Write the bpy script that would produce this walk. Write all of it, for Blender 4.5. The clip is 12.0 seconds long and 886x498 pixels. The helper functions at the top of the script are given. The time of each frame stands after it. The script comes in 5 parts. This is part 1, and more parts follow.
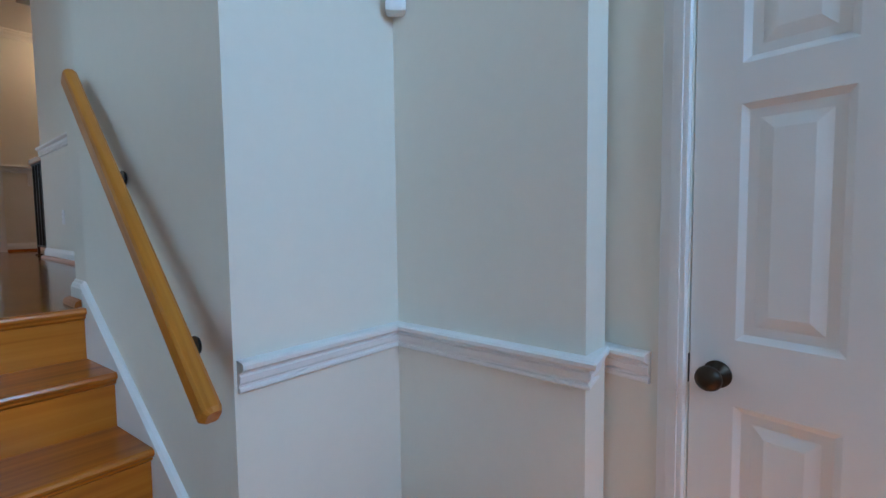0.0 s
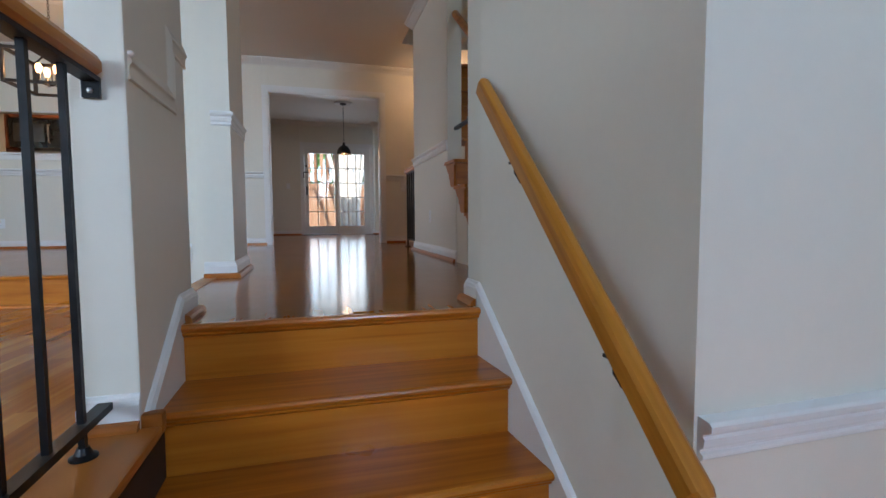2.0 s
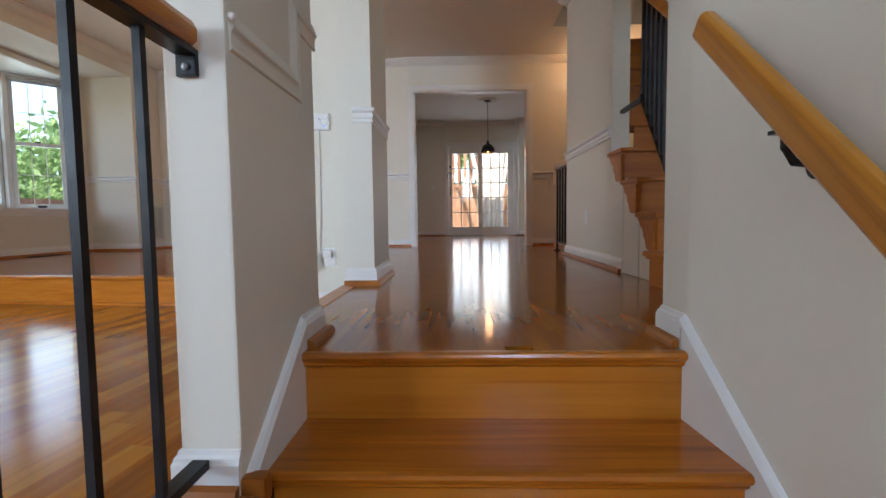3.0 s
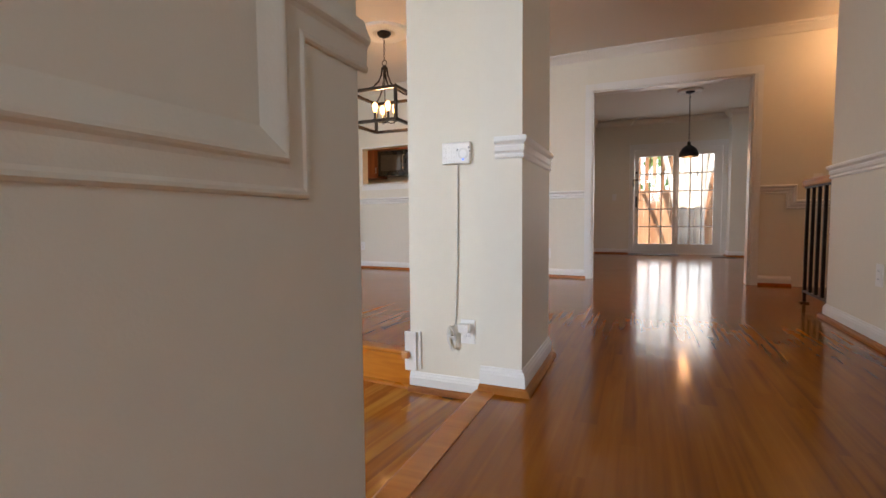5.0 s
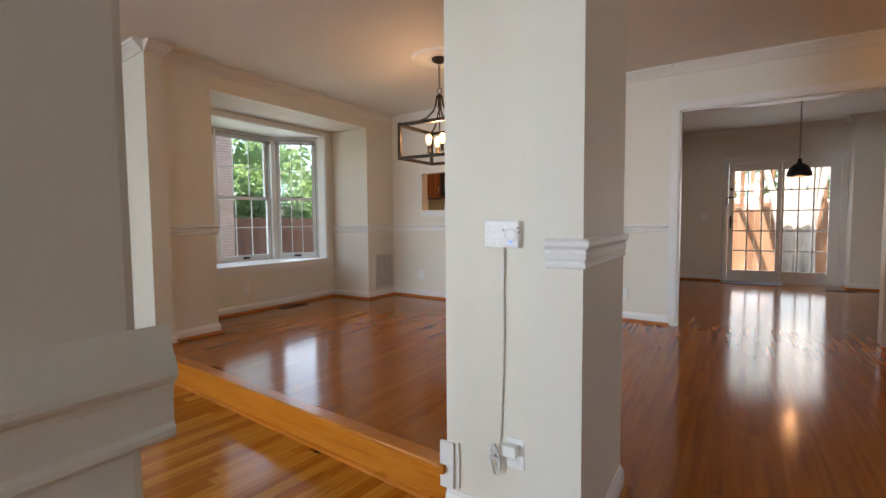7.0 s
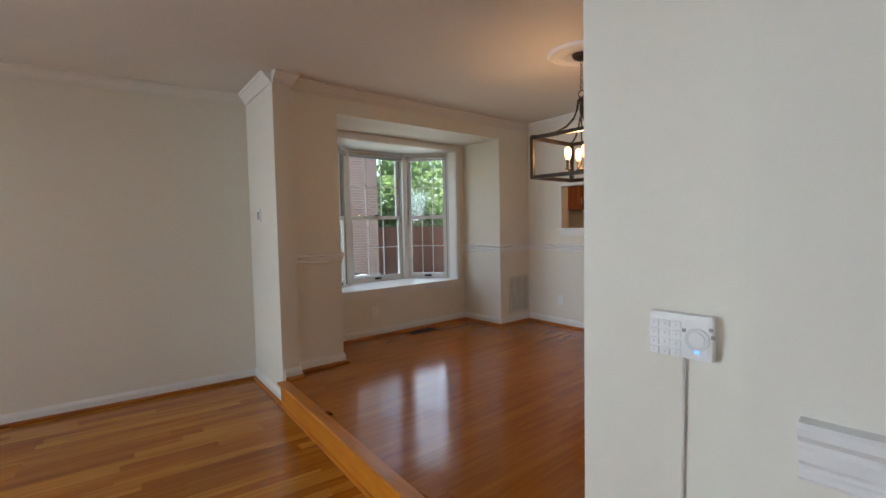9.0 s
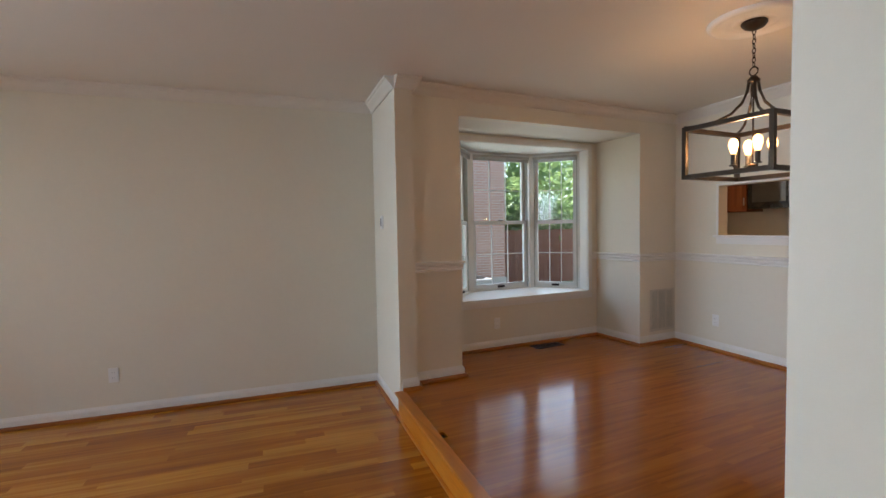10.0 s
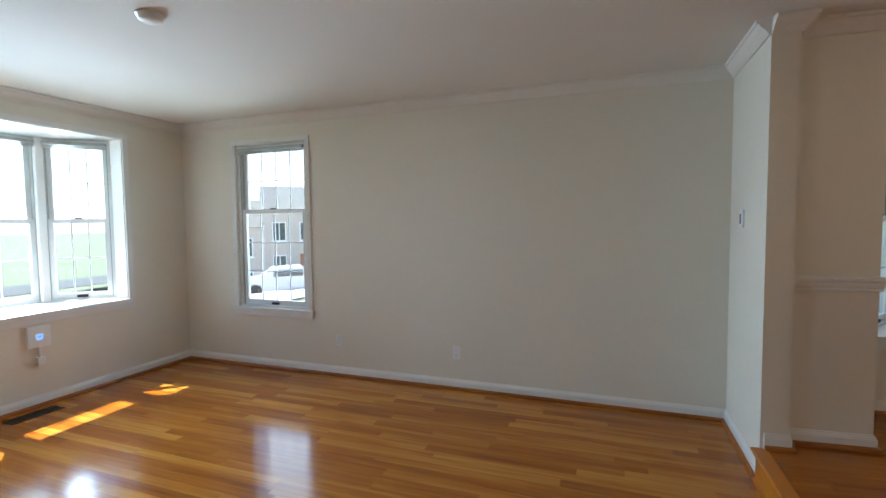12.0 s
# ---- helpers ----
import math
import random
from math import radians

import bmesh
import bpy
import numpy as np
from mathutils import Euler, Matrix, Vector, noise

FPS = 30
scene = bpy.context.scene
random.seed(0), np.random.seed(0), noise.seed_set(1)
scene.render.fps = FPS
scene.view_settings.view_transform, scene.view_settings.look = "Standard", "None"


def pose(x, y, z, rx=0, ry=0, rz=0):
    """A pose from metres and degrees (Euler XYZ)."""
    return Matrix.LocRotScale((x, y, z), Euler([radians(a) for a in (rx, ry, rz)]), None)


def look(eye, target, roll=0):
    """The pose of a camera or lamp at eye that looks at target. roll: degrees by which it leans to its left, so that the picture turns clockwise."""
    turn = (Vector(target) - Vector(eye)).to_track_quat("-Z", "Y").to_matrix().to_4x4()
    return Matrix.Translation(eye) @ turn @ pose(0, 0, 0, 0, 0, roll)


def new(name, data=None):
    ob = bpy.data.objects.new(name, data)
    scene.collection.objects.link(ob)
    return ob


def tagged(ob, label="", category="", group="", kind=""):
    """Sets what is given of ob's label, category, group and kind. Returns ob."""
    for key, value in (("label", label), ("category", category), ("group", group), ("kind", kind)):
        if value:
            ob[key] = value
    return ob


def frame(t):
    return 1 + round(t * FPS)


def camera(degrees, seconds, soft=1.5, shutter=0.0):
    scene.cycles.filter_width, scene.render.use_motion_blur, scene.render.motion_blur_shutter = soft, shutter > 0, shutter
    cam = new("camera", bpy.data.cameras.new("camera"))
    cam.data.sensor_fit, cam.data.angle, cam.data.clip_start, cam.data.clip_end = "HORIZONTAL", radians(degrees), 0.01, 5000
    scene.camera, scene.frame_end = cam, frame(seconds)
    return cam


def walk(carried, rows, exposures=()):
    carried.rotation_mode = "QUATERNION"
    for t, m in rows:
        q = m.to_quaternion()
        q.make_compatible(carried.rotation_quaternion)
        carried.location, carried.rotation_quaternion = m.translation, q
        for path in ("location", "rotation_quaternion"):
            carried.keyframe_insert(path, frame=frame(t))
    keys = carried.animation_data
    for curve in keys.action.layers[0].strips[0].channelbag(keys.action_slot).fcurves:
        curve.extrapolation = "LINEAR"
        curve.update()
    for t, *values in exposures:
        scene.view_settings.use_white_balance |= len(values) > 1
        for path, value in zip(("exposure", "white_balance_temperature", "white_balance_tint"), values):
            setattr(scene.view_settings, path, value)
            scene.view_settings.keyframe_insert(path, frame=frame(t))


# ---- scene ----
cam = camera(87.1, 12.0)
PATH = [
    (0, (0.141, -2.108, 0.309), (1.667, -0.823, 0.18), -0.7),
    (0.6, (0.075, -2.038, 0.315), (1.318, -0.477, 0.187), -0.3),
    (1, (0.063, -1.954, 0.315), (1.098, -0.247, 0.189), -0.2),
    (1.5, (0.02, -1.836, 0.331), (0.809, -0.003, 0.201), -0.4),
    (2, (-0.015, -1.685, 0.341), (0.516, 0.239, 0.21), -0.3),
    (2.5, (-0.026, -1.487, 0.335), (0.228, 0.493, 0.207), -0.4),
    (3, (-0.014, -1.254, 0.357), (-0.076, 0.741, 0.23), -0.7),
    (3.2, (-0.009, -1.158, 0.376), (-0.199, 0.829, 0.249), -1.2),
    (4.8, (-0.069, -0.456, 0.605), (-0.799, 1.402, 0.482), -0.8),
    (5, (-0.071, -0.401, 0.66), (-0.85, 1.437, 0.535), -0.5),
    (5.5, (-0.097, -0.29, 0.759), (-1.029, 1.475, 0.641), -0.6),
    (6, (-0.119, -0.174, 0.861), (-1.148, 1.537, 0.742), -0.4),
    (6.5, (-0.125, -0.059, 0.948), (-1.167, 1.645, 0.832), -0.6),
    (6.7, (-0.126, -0.018, 0.974), (-1.169, 1.684, 0.856), -0.5),
    (8.3, (-0.27, 0.337, 1.179), (-1.539, 1.88, 1.065), -1.0),
    (8.5, (-0.294, 0.395, 1.185), (-1.635, 1.875, 1.073), -1.0),
    (9, (-0.427, 0.547, 1.23), (-1.935, 1.857, 1.124), -1.1),
    (9.5, (-0.547, 0.654, 1.26), (-2.215, 1.752, 1.164), -1.1),
    (10, (-0.64, 0.748, 1.279), (-2.446, 1.603, 1.188), -1.0),
    (10.5, (-0.738, 0.821, 1.276), (-2.654, 1.388, 1.195), -0.8),
    (11, (-0.813, 0.843, 1.236), (-2.8, 1.062, 1.185), -0.7),
    (11.5, (-0.9, 0.877, 1.295), (-2.892, 0.71, 1.212), -0.6),
    (12, (-1.033, 0.858, 1.332), (-2.967, 0.359, 1.218), -0.6),
]
EXPOSURES = [(0.0, 1.95, 5000, 4), (1.0, 1.85, 5250, 8), (2.0, 1.9, 5800, 14), (3.0, 2.05, 6350, 18), (5.0, 2.15, 7200, 23), (6.5, 2.15, 6900, 20), (8.5, 1.8, 6650, 18), (10.0, 1.85, 6650, 19), (11.0, 2.1, 6000, 11), (12.0, 1.85, 5850, 10)]
walk(cam, [(t, look(eye, target, roll)) for t, eye, target, roll in PATH], EXPOSURES)

# ---------------------------------------------------------------- light
world = bpy.data.worlds.new("sky_world")
world.use_nodes = True
scene.world = world
wt = world.node_tree
sky = wt.nodes.new("ShaderNodeTexSky")
sky.sky_type, sky.sun_disc = "NISHITA", False
sky.sun_elevation, sky.sun_rotation = radians(58), radians(187)
wt.nodes["Background"].inputs[1].default_value = 0.15
wt.links.new(sky.outputs[0], wt.nodes["Background"].inputs[0])

sun_data = bpy.data.lights.new("sun", "SUN")
sun_data.energy, sun_data.angle, sun_data.color = 5.0, radians(0.5), (1.0, 0.95, 0.88)
sun = new("sun", sun_data)
sun.matrix_world = look((0, 0, 0), (0.065, 0.53, -0.848))


def window_lamp(name, centre, target, w, h, power, colour=(0.82, 0.92, 1.0), spread=180):
    data = bpy.data.lights.new(name, "AREA")
    data.shape, data.size, data.size_y, data.energy, data.color = "RECTANGLE", w, h, power, colour
    data.spread = radians(spread)
    ob = new(name, data)
    ob.matrix_world = look(centre, target)
    return ob


def bulb_lamp(name, place, power, colour=(1.0, 0.62, 0.3), size=0.03):
    data = bpy.data.lights.new(name, "POINT")
    data.energy, data.color, data.shadow_soft_size = power, colour, size
    ob = new(name, data)
    ob.location = place
    return ob


# ---------------------------------------------------------------- materials
def material(name, base, rough=0.5, metal=0.0, spots=None, spot_scale=3.0, grain=None, grain_scale=60.0, bump=0.0, bump_scale=200.0, spec=0.5, coat=0.0):
    """Principled surface whose colour wanders between base and spots at a large scale, with fine grain and relief."""
    m = bpy.data.materials.new(name)
    m.use_nodes = True
    nt = m.node_tree
    b = nt.nodes["Principled BSDF"]
    b.inputs["Base Color"].default_value = (*base, 1)
    b.inputs["Roughness"].default_value = rough
    b.inputs["Metallic"].default_value = metal
    b.inputs["Specular IOR Level"].default_value = spec
    b.inputs["Coat Weight"].default_value = coat
    geo = nt.nodes.new("ShaderNodeNewGeometry")
    colour = None
    if spots:
        n = nt.nodes.new("ShaderNodeTexNoise")
        n.inputs["Scale"].default_value, n.inputs["Detail"].default_value = spot_scale, 4
        nt.links.new(geo.outputs["Position"], n.inputs["Vector"])
        mix = nt.nodes.new("ShaderNodeMix")
        mix.data_type = "RGBA"
        mix.inputs[6].default_value, mix.inputs[7].default_value = (*base, 1), (*spots, 1)
        ramp = nt.nodes.new("ShaderNodeMapRange")
        ramp.inputs[1].default_value, ramp.inputs[2].default_value = 0.35, 0.68
        nt.links.new(n.outputs[0], ramp.inputs[0])
        nt.links.new(ramp.outputs[0], mix.inputs[0])
        colour = mix.outputs[2]
        if grain:
            g = nt.nodes.new("ShaderNodeTexNoise")
            g.inputs["Scale"].default_value, g.inputs["Detail"].default_value = grain_scale, 3
            nt.links.new(geo.outputs["Position"], g.inputs["Vector"])
            mg = nt.nodes.new("ShaderNodeMix")
            mg.data_type = "RGBA"
            mg.blend_type = "MULTIPLY"
            mg.inputs[7].default_value = (*grain, 1)
            nt.links.new(g.outputs[0], mg.inputs[0])
            nt.links.new(colour, mg.inputs[6])
            colour = mg.outputs[2]
        nt.links.new(colour, b.inputs["Base Color"])
    if bump:
        bn = nt.nodes.new("ShaderNodeTexNoise")
        bn.inputs["Scale"].default_value, bn.inputs["Detail"].default_value = bump_scale, 3
        nt.links.new(geo.outputs["Position"], bn.inputs["Vector"])
        bp = nt.nodes.new("ShaderNodeBump")
        bp.inputs["Strength"].default_value, bp.inputs["Distance"].default_value = bump, 0.002
        nt.links.new(bn.outputs[0], bp.inputs["Height"])
        nt.links.new(bp.outputs[0], b.inputs["Normal"])
    return m


def wood(name, dark, mid, light, axis, rough=0.3, stretch=18.0, vary=0.5, coat=0.0, turn=0.0, cup=0.0, tilt=0.0):
    """Boards: grain drawn out along one world axis, each piece with a tone of its own."""
    m = bpy.data.materials.new(name)
    m.use_nodes = True
    nt = m.node_tree
    b = nt.nodes["Principled BSDF"]
    geo, info = nt.nodes.new("ShaderNodeNewGeometry"), nt.nodes.new("ShaderNodeObjectInfo")
    add = nt.nodes.new("ShaderNodeMath")
    nt.links.new(info.outputs["Random"], add.inputs[0])
    nt.links.new(geo.outputs["Random Per Island"], add.inputs[1])
    tone = nt.nodes.new("ShaderNodeMath")
    tone.operation = "FRACT"
    nt.links.new(add.outputs[0], tone.inputs[0])
    shift = nt.nodes.new("ShaderNodeVectorMath")
    shift.operation = "MULTIPLY_ADD"
    scale = [stretch, stretch, stretch]
    scale[axis] = 1.2
    shift.inputs[1].default_value = scale
    comb = nt.nodes.new("ShaderNodeCombineXYZ")
    big = nt.nodes.new("ShaderNodeMath")
    big.operation = "MULTIPLY"
    big.inputs[1].default_value = 57.0
    nt.links.new(tone.outputs[0], big.inputs[0])
    for i in range(3):
        nt.links.new(big.outputs[0], comb.inputs[i])
    spin = nt.nodes.new("ShaderNodeVectorRotate")
    spin.rotation_type = "Z_AXIS"
    spin.inputs["Angle"].default_value = turn
    lean = nt.nodes.new("ShaderNodeVectorRotate")
    lean.rotation_type = "X_AXIS"
    lean.inputs["Angle"].default_value = tilt
    nt.links.new(geo.outputs["Position"], lean.inputs["Vector"])
    nt.links.new(lean.outputs[0], spin.inputs["Vector"])
    nt.links.new(spin.outputs[0], shift.inputs[0])
    nt.links.new(comb.outputs[0], shift.inputs[2])
    n = nt.nodes.new("ShaderNodeTexNoise")
    n.inputs["Scale"].default_value, n.inputs["Detail"].default_value, n.inputs["Distortion"].default_value = 1.0, 2, 0.6
    nt.links.new(shift.outputs[0], n.inputs["Vector"])
    fine = nt.nodes.new("ShaderNodeTexNoise")
    fine.inputs["Scale"].default_value, fine.inputs["Detail"].default_value = 3.0, 1
    nt.links.new(shift.outputs[0], fine.inputs["Vector"])
    ramp = nt.nodes.new("ShaderNodeValToRGB")
    ramp.color_ramp.elements[0].position, ramp.color_ramp.elements[1].position = 0.2, 0.85
    ramp.color_ramp.elements[0].color, ramp.color_ramp.elements[1].color = (*dark, 1), (*light, 1)
    e = ramp.color_ramp.elements.new(0.52)
    e.color = (*mid, 1)
    sums = nt.nodes.new("ShaderNodeMath")
    sums.operation = "MULTIPLY_ADD"
    sums.inputs[1].default_value = vary
    nt.links.new(tone.outputs[0], sums.inputs[0])
    part_n = nt.nodes.new("ShaderNodeMath")
    part_n.operation = "MULTIPLY_ADD"
    part_n.inputs[1].default_value, part_n.inputs[2].default_value = 1.0 - vary * 0.55, -0.02
    nt.links.new(n.outputs[0], part_n.inputs[0])
    nt.links.new(part_n.outputs[0], sums.inputs[2])
    fsum = nt.nodes.new("ShaderNodeMath")
    fsum.operation = "MULTIPLY_ADD"
    fsum.inputs[1].default_value = 0.14
    nt.links.new(fine.outputs[0], fsum.inputs[0])
    minus = nt.nodes.new("ShaderNodeMath")
    minus.operation = "SUBTRACT"
    minus.inputs[1].default_value = 0.07
    nt.links.new(sums.outputs[0], minus.inputs[0])
    nt.links.new(minus.outputs[0], fsum.inputs[2])
    nt.links.new(fsum.outputs[0], ramp.inputs[0])
    nt.links.new(ramp.outputs[0], b.inputs["Base Color"])
    worn = nt.nodes.new("ShaderNodeTexNoise")
    worn.inputs["Scale"].default_value, worn.inputs["Detail"].default_value = 2.3, 3
    nt.links.new(geo.outputs["Position"], worn.inputs["Vector"])
    rr = nt.nodes.new("ShaderNodeMapRange")
    rr.inputs[1].default_value, rr.inputs[2].default_value, rr.inputs[3].default_value, rr.inputs[4].default_value = 0.3, 0.7, rough * 0.9, rough * 1.12
    nt.links.new(worn.outputs[0], rr.inputs[0])
    nt.links.new(rr.outputs[0], b.inputs["Roughness"])
    b.inputs["Specular IOR Level"].default_value = 0.34
    b.inputs["Coat Weight"].default_value = coat
    b.inputs["Coat Roughness"].default_value = 0.10
    bp = nt.nodes.new("ShaderNodeBump")
    bp.inputs["Strength"].default_value, bp.inputs["Distance"].default_value = 0.015, 0.001
    nt.links.new(fine.outputs[0], bp.inputs["Height"])
    if cup:
        wave = nt.nodes.new("ShaderNodeTexNoise")
        wave.inputs["Scale"].default_value, wave.inputs["Detail"].default_value = 7.0, 1
        nt.links.new(geo.outputs["Position"], wave.inputs["Vector"])
        wb = nt.nodes.new("ShaderNodeBump")
        wb.inputs["Strength"].default_value, wb.inputs["Distance"].default_value = 1.0, cup
        nt.links.new(wave.outputs[0], wb.inputs["Height"])
        nt.links.new(wb.outputs[0], b.inputs["Normal"])
    else:
        nt.links.new(bp.outputs[0], b.inputs["Normal"])
    return m


def glass_material(name):
    m = bpy.data.materials.new(name)
    m.use_nodes = True
    nt = m.node_tree
    nt.nodes.remove(nt.nodes["Principled BSDF"])
    clear, gloss, mix, facing_w, power, sheen = (nt.nodes.new(k) for k in ("ShaderNodeBsdfTransparent", "ShaderNodeBsdfGlossy", "ShaderNodeMixShader", "ShaderNodeLayerWeight", "ShaderNodeMath", "ShaderNodeMath"))
    facing_w.inputs["Blend"].default_value = 0.5
    power.operation, power.inputs[1].default_value = "POWER", 5.0
    sheen.operation, sheen.inputs[1].default_value, sheen.inputs[2].default_value = "MULTIPLY_ADD", 0.90, 0.04
    nt.links.new(facing_w.outputs["Facing"], power.inputs[0])
    nt.links.new(power.outputs[0], sheen.inputs[0])
    gloss.inputs["Roughness"].default_value = 0.02
    clear.inputs[0].default_value = (0.93, 0.97, 0.96, 1)
    nt.links.new(sheen.outputs[0], mix.inputs[0])
    nt.links.new(clear.outputs[0], mix.inputs[1])
    nt.links.new(gloss.outputs[0], mix.inputs[2])
    nt.links.new(mix.outputs[0], nt.nodes["Material Output"].inputs[0])
    return m


def glow(name, colour, strength):
    m = bpy.data.materials.new(name)
    m.use_nodes = True
    b = m.node_tree.nodes["Principled BSDF"]
    b.inputs["Base Color"].default_value = (*colour, 1)
    b.inputs["Emission Color"].default_value = (*colour, 1)
    b.inputs["Emission Strength"].default_value = strength
    return m


PAINT = material("wall_paint", (0.795, 0.755, 0.66), 0.5, spots=(0.77, 0.73, 0.635), spot_scale=0.9, grain=(0.96, 0.96, 0.96), grain_scale=25, bump=0.12, bump_scale=260, spec=0.35)
TRIM = material("trim_paint", (0.81, 0.80, 0.775), 0.36, spots=(0.78, 0.77, 0.745), spot_scale=2.5, bump=0.05, bump_scale=90)
CEIL = material("ceiling_paint", (0.78, 0.745, 0.69), 0.8, spots=(0.755, 0.72, 0.665), spot_scale=0.8, bump=0.1, bump_scale=300, spec=0.2)
OAK_FLOOR = wood("oak_floor", (0.22, 0.056, 0.002), (0.34, 0.100, 0.004), (0.44, 0.155, 0.011), 1, rough=0.14, stretch=26, vary=0.10, cup=0.0010)
OAK_LIVING = wood("oak_floor_living", (0.23, 0.062, 0.004), (0.40, 0.130, 0.009), (0.58, 0.250, 0.032), 1, rough=0.15, stretch=26, vary=0.42, turn=radians(5.63), cup=0.0006)
OAK_X = wood("oak_stair", (0.30, 0.074, 0.003), (0.50, 0.153, 0.010), (0.60, 0.22, 0.024), 0, rough=0.30, stretch=30, vary=0.25, coat=0.25)
OAK_RAIL = wood("oak_rail", (0.32, 0.105, 0.010), (0.48, 0.18, 0.022), (0.55, 0.235, 0.038), 1, rough=0.35, stretch=30, vary=0.2)
OAK_HANDRAIL = wood("oak_handrail", (0.34, 0.115, 0.010), (0.50, 0.20, 0.024), (0.58, 0.26, 0.040), 1, rough=0.32, stretch=34, vary=0.2, tilt=-radians(42.5))
OAK_SHOE = wood("oak_shoe", (0.22, 0.060, 0.008), (0.34, 0.105, 0.014), (0.42, 0.15, 0.025), 1, rough=0.35, stretch=8, vary=0.3)
OAK_DARK = wood("oak_stair_dark", (0.32, 0.085, 0.005), (0.47, 0.145, 0.010), (0.56, 0.19, 0.018), 0, rough=0.45, stretch=20, vary=0.3)
JOINT = material("floor_underlay", (0.05, 0.022, 0.008), 0.8, spots=(0.035, 0.016, 0.006), spot_scale=8)
BLACK = material("black_metal", (0.016, 0.016, 0.018), 0.38, 0.6, spots=(0.03, 0.03, 0.032), spot_scale=20, bump=0.1, bump_scale=150)
BRONZE = material("bronze_metal", (0.03, 0.022, 0.016), 0.4, 0.7, spots=(0.06, 0.04, 0.025), spot_scale=14, bump=0.1, bump_scale=120)
GLASS = glass_material("window_glass")
PLASTIC = material("white_plastic", (0.85, 0.85, 0.84), 0.35, spots=(0.8, 0.8, 0.79), spot_scale=10)
GREY = material("grey_print", (0.32, 0.33, 0.35), 0.5, spots=(0.28, 0.29, 0.31), spot_scale=30)
CORD = material("cord_plastic", (0.70, 0.69, 0.65), 0.45, spots=(0.64, 0.63, 0.59), spot_scale=20)
KEY_PRINT = material("key_print", (0.72, 0.72, 0.71), 0.45, spots=(0.68, 0.68, 0.67), spot_scale=30)
BLUE_LED = glow("blue_led", (0.10, 0.30, 1.0), 0.6)
VINYL = material("window_vinyl", (0.78, 0.80, 0.80), 0.35, spots=(0.7, 0.72, 0.72), spot_scale=5)
LINER = material("jamb_liner", (0.40, 0.42, 0.39), 0.5, spots=(0.34, 0.36, 0.33), spot_scale=9)
BLIND = material("blind_metal", (0.5, 0.49, 0.46), 0.45, 0.2, spots=(0.4, 0.39, 0.37), spot_scale=12)
BULB = glow("amber_filament_glass", (1.0, 0.52, 0.17), 2.2)
WARM_BULB = glow("warm_bulb", (1.0, 0.5, 0.18), 3.0)
CANDLE = material("candle_sleeve", (0.03, 0.024, 0.02), 0.5, spots=(0.05, 0.04, 0.03), spot_scale=30)
VENT_BROWN = material("bronze_register", (0.035, 0.022, 0.014), 0.5, 0.4, spots=(0.05, 0.03, 0.02), spot_scale=30)
GRILLE = material("painted_grille", (0.66, 0.64, 0.58), 0.45, spots=(0.6, 0.58, 0.53), spot_scale=12)
# Dark tone in place of the shade inside a floor duct.
DUCT = material("duct_shade", (0.09, 0.08, 0.07), 0.8, spots=(0.06, 0.055, 0.05), spot_scale=12)
BRICK = material("brick", (0.30, 0.105, 0.065), 0.85, spots=(0.22, 0.075, 0.05), spot_scale=7, grain=(0.75, 0.72, 0.7), grain_scale=45, bump=0.5, bump_scale=80)
BRICKWORK = bpy.data.materials.new("brickwork")
BRICKWORK.use_nodes = True
_nt = BRICKWORK.node_tree
_bt, _tc = _nt.nodes.new("ShaderNodeTexBrick"), _nt.nodes.new("ShaderNodeNewGeometry")
_bt.inputs["Color1"].default_value, _bt.inputs["Color2"].default_value, _bt.inputs["Mortar"].default_value = (0.46, 0.24, 0.185, 1), (0.37, 0.18, 0.14, 1), (0.52, 0.48, 0.44, 1)
_bt.inputs["Scale"].default_value, _bt.inputs["Brick Width"].default_value, _bt.inputs["Row Height"].default_value, _bt.inputs["Mortar Size"].default_value = 1.0, 0.22, 0.075, 0.010
_sw = _nt.nodes.new("ShaderNodeSeparateXYZ")
_cb = _nt.nodes.new("ShaderNodeCombineXYZ")
_ad = _nt.nodes.new("ShaderNodeMath")
_nt.links.new(_tc.outputs["Position"], _sw.inputs[0])
_nt.links.new(_sw.outputs[0], _ad.inputs[0])
_nt.links.new(_sw.outputs[1], _ad.inputs[1])
_nt.links.new(_ad.outputs[0], _cb.inputs[0])
_nt.links.new(_sw.outputs[2], _cb.inputs[1])
_nt.links.new(_cb.outputs[0], _bt.inputs["Vector"])
_nt.links.new(_bt.outputs[0], _nt.nodes["Principled BSDF"].inputs["Base Color"])
_nt.nodes["Principled BSDF"].inputs["Roughness"].default_value = 0.85
PALE_BRICK = material("pale_brick", (0.62, 0.50, 0.44), 0.85, spots=(0.56, 0.44, 0.38), spot_scale=3, grain=(0.8, 0.78, 0.76), grain_scale=9, bump=0.4, bump_scale=30)
MORTAR = material("mortar", (0.42, 0.39, 0.35), 0.9, spots=(0.34, 0.31, 0.28), spot_scale=9, bump=0.4, bump_scale=90)
FENCE = wood("fence_wood", (0.12, 0.052, 0.025), (0.20, 0.092, 0.045), (0.30, 0.16, 0.09), 2, rough=0.8, stretch=14, vary=0.5)
FENCE_RED = wood("stained_fence", (0.14, 0.055, 0.035), (0.21, 0.085, 0.055), (0.28, 0.13, 0.09), 2, rough=0.8, stretch=14, vary=0.4)
BARK = material("pale_bark", (0.52, 0.44, 0.38), 0.8, spots=(0.68, 0.62, 0.56), spot_scale=6, grain=(0.7, 0.66, 0.6), grain_scale=30, bump=0.5, bump_scale=40)
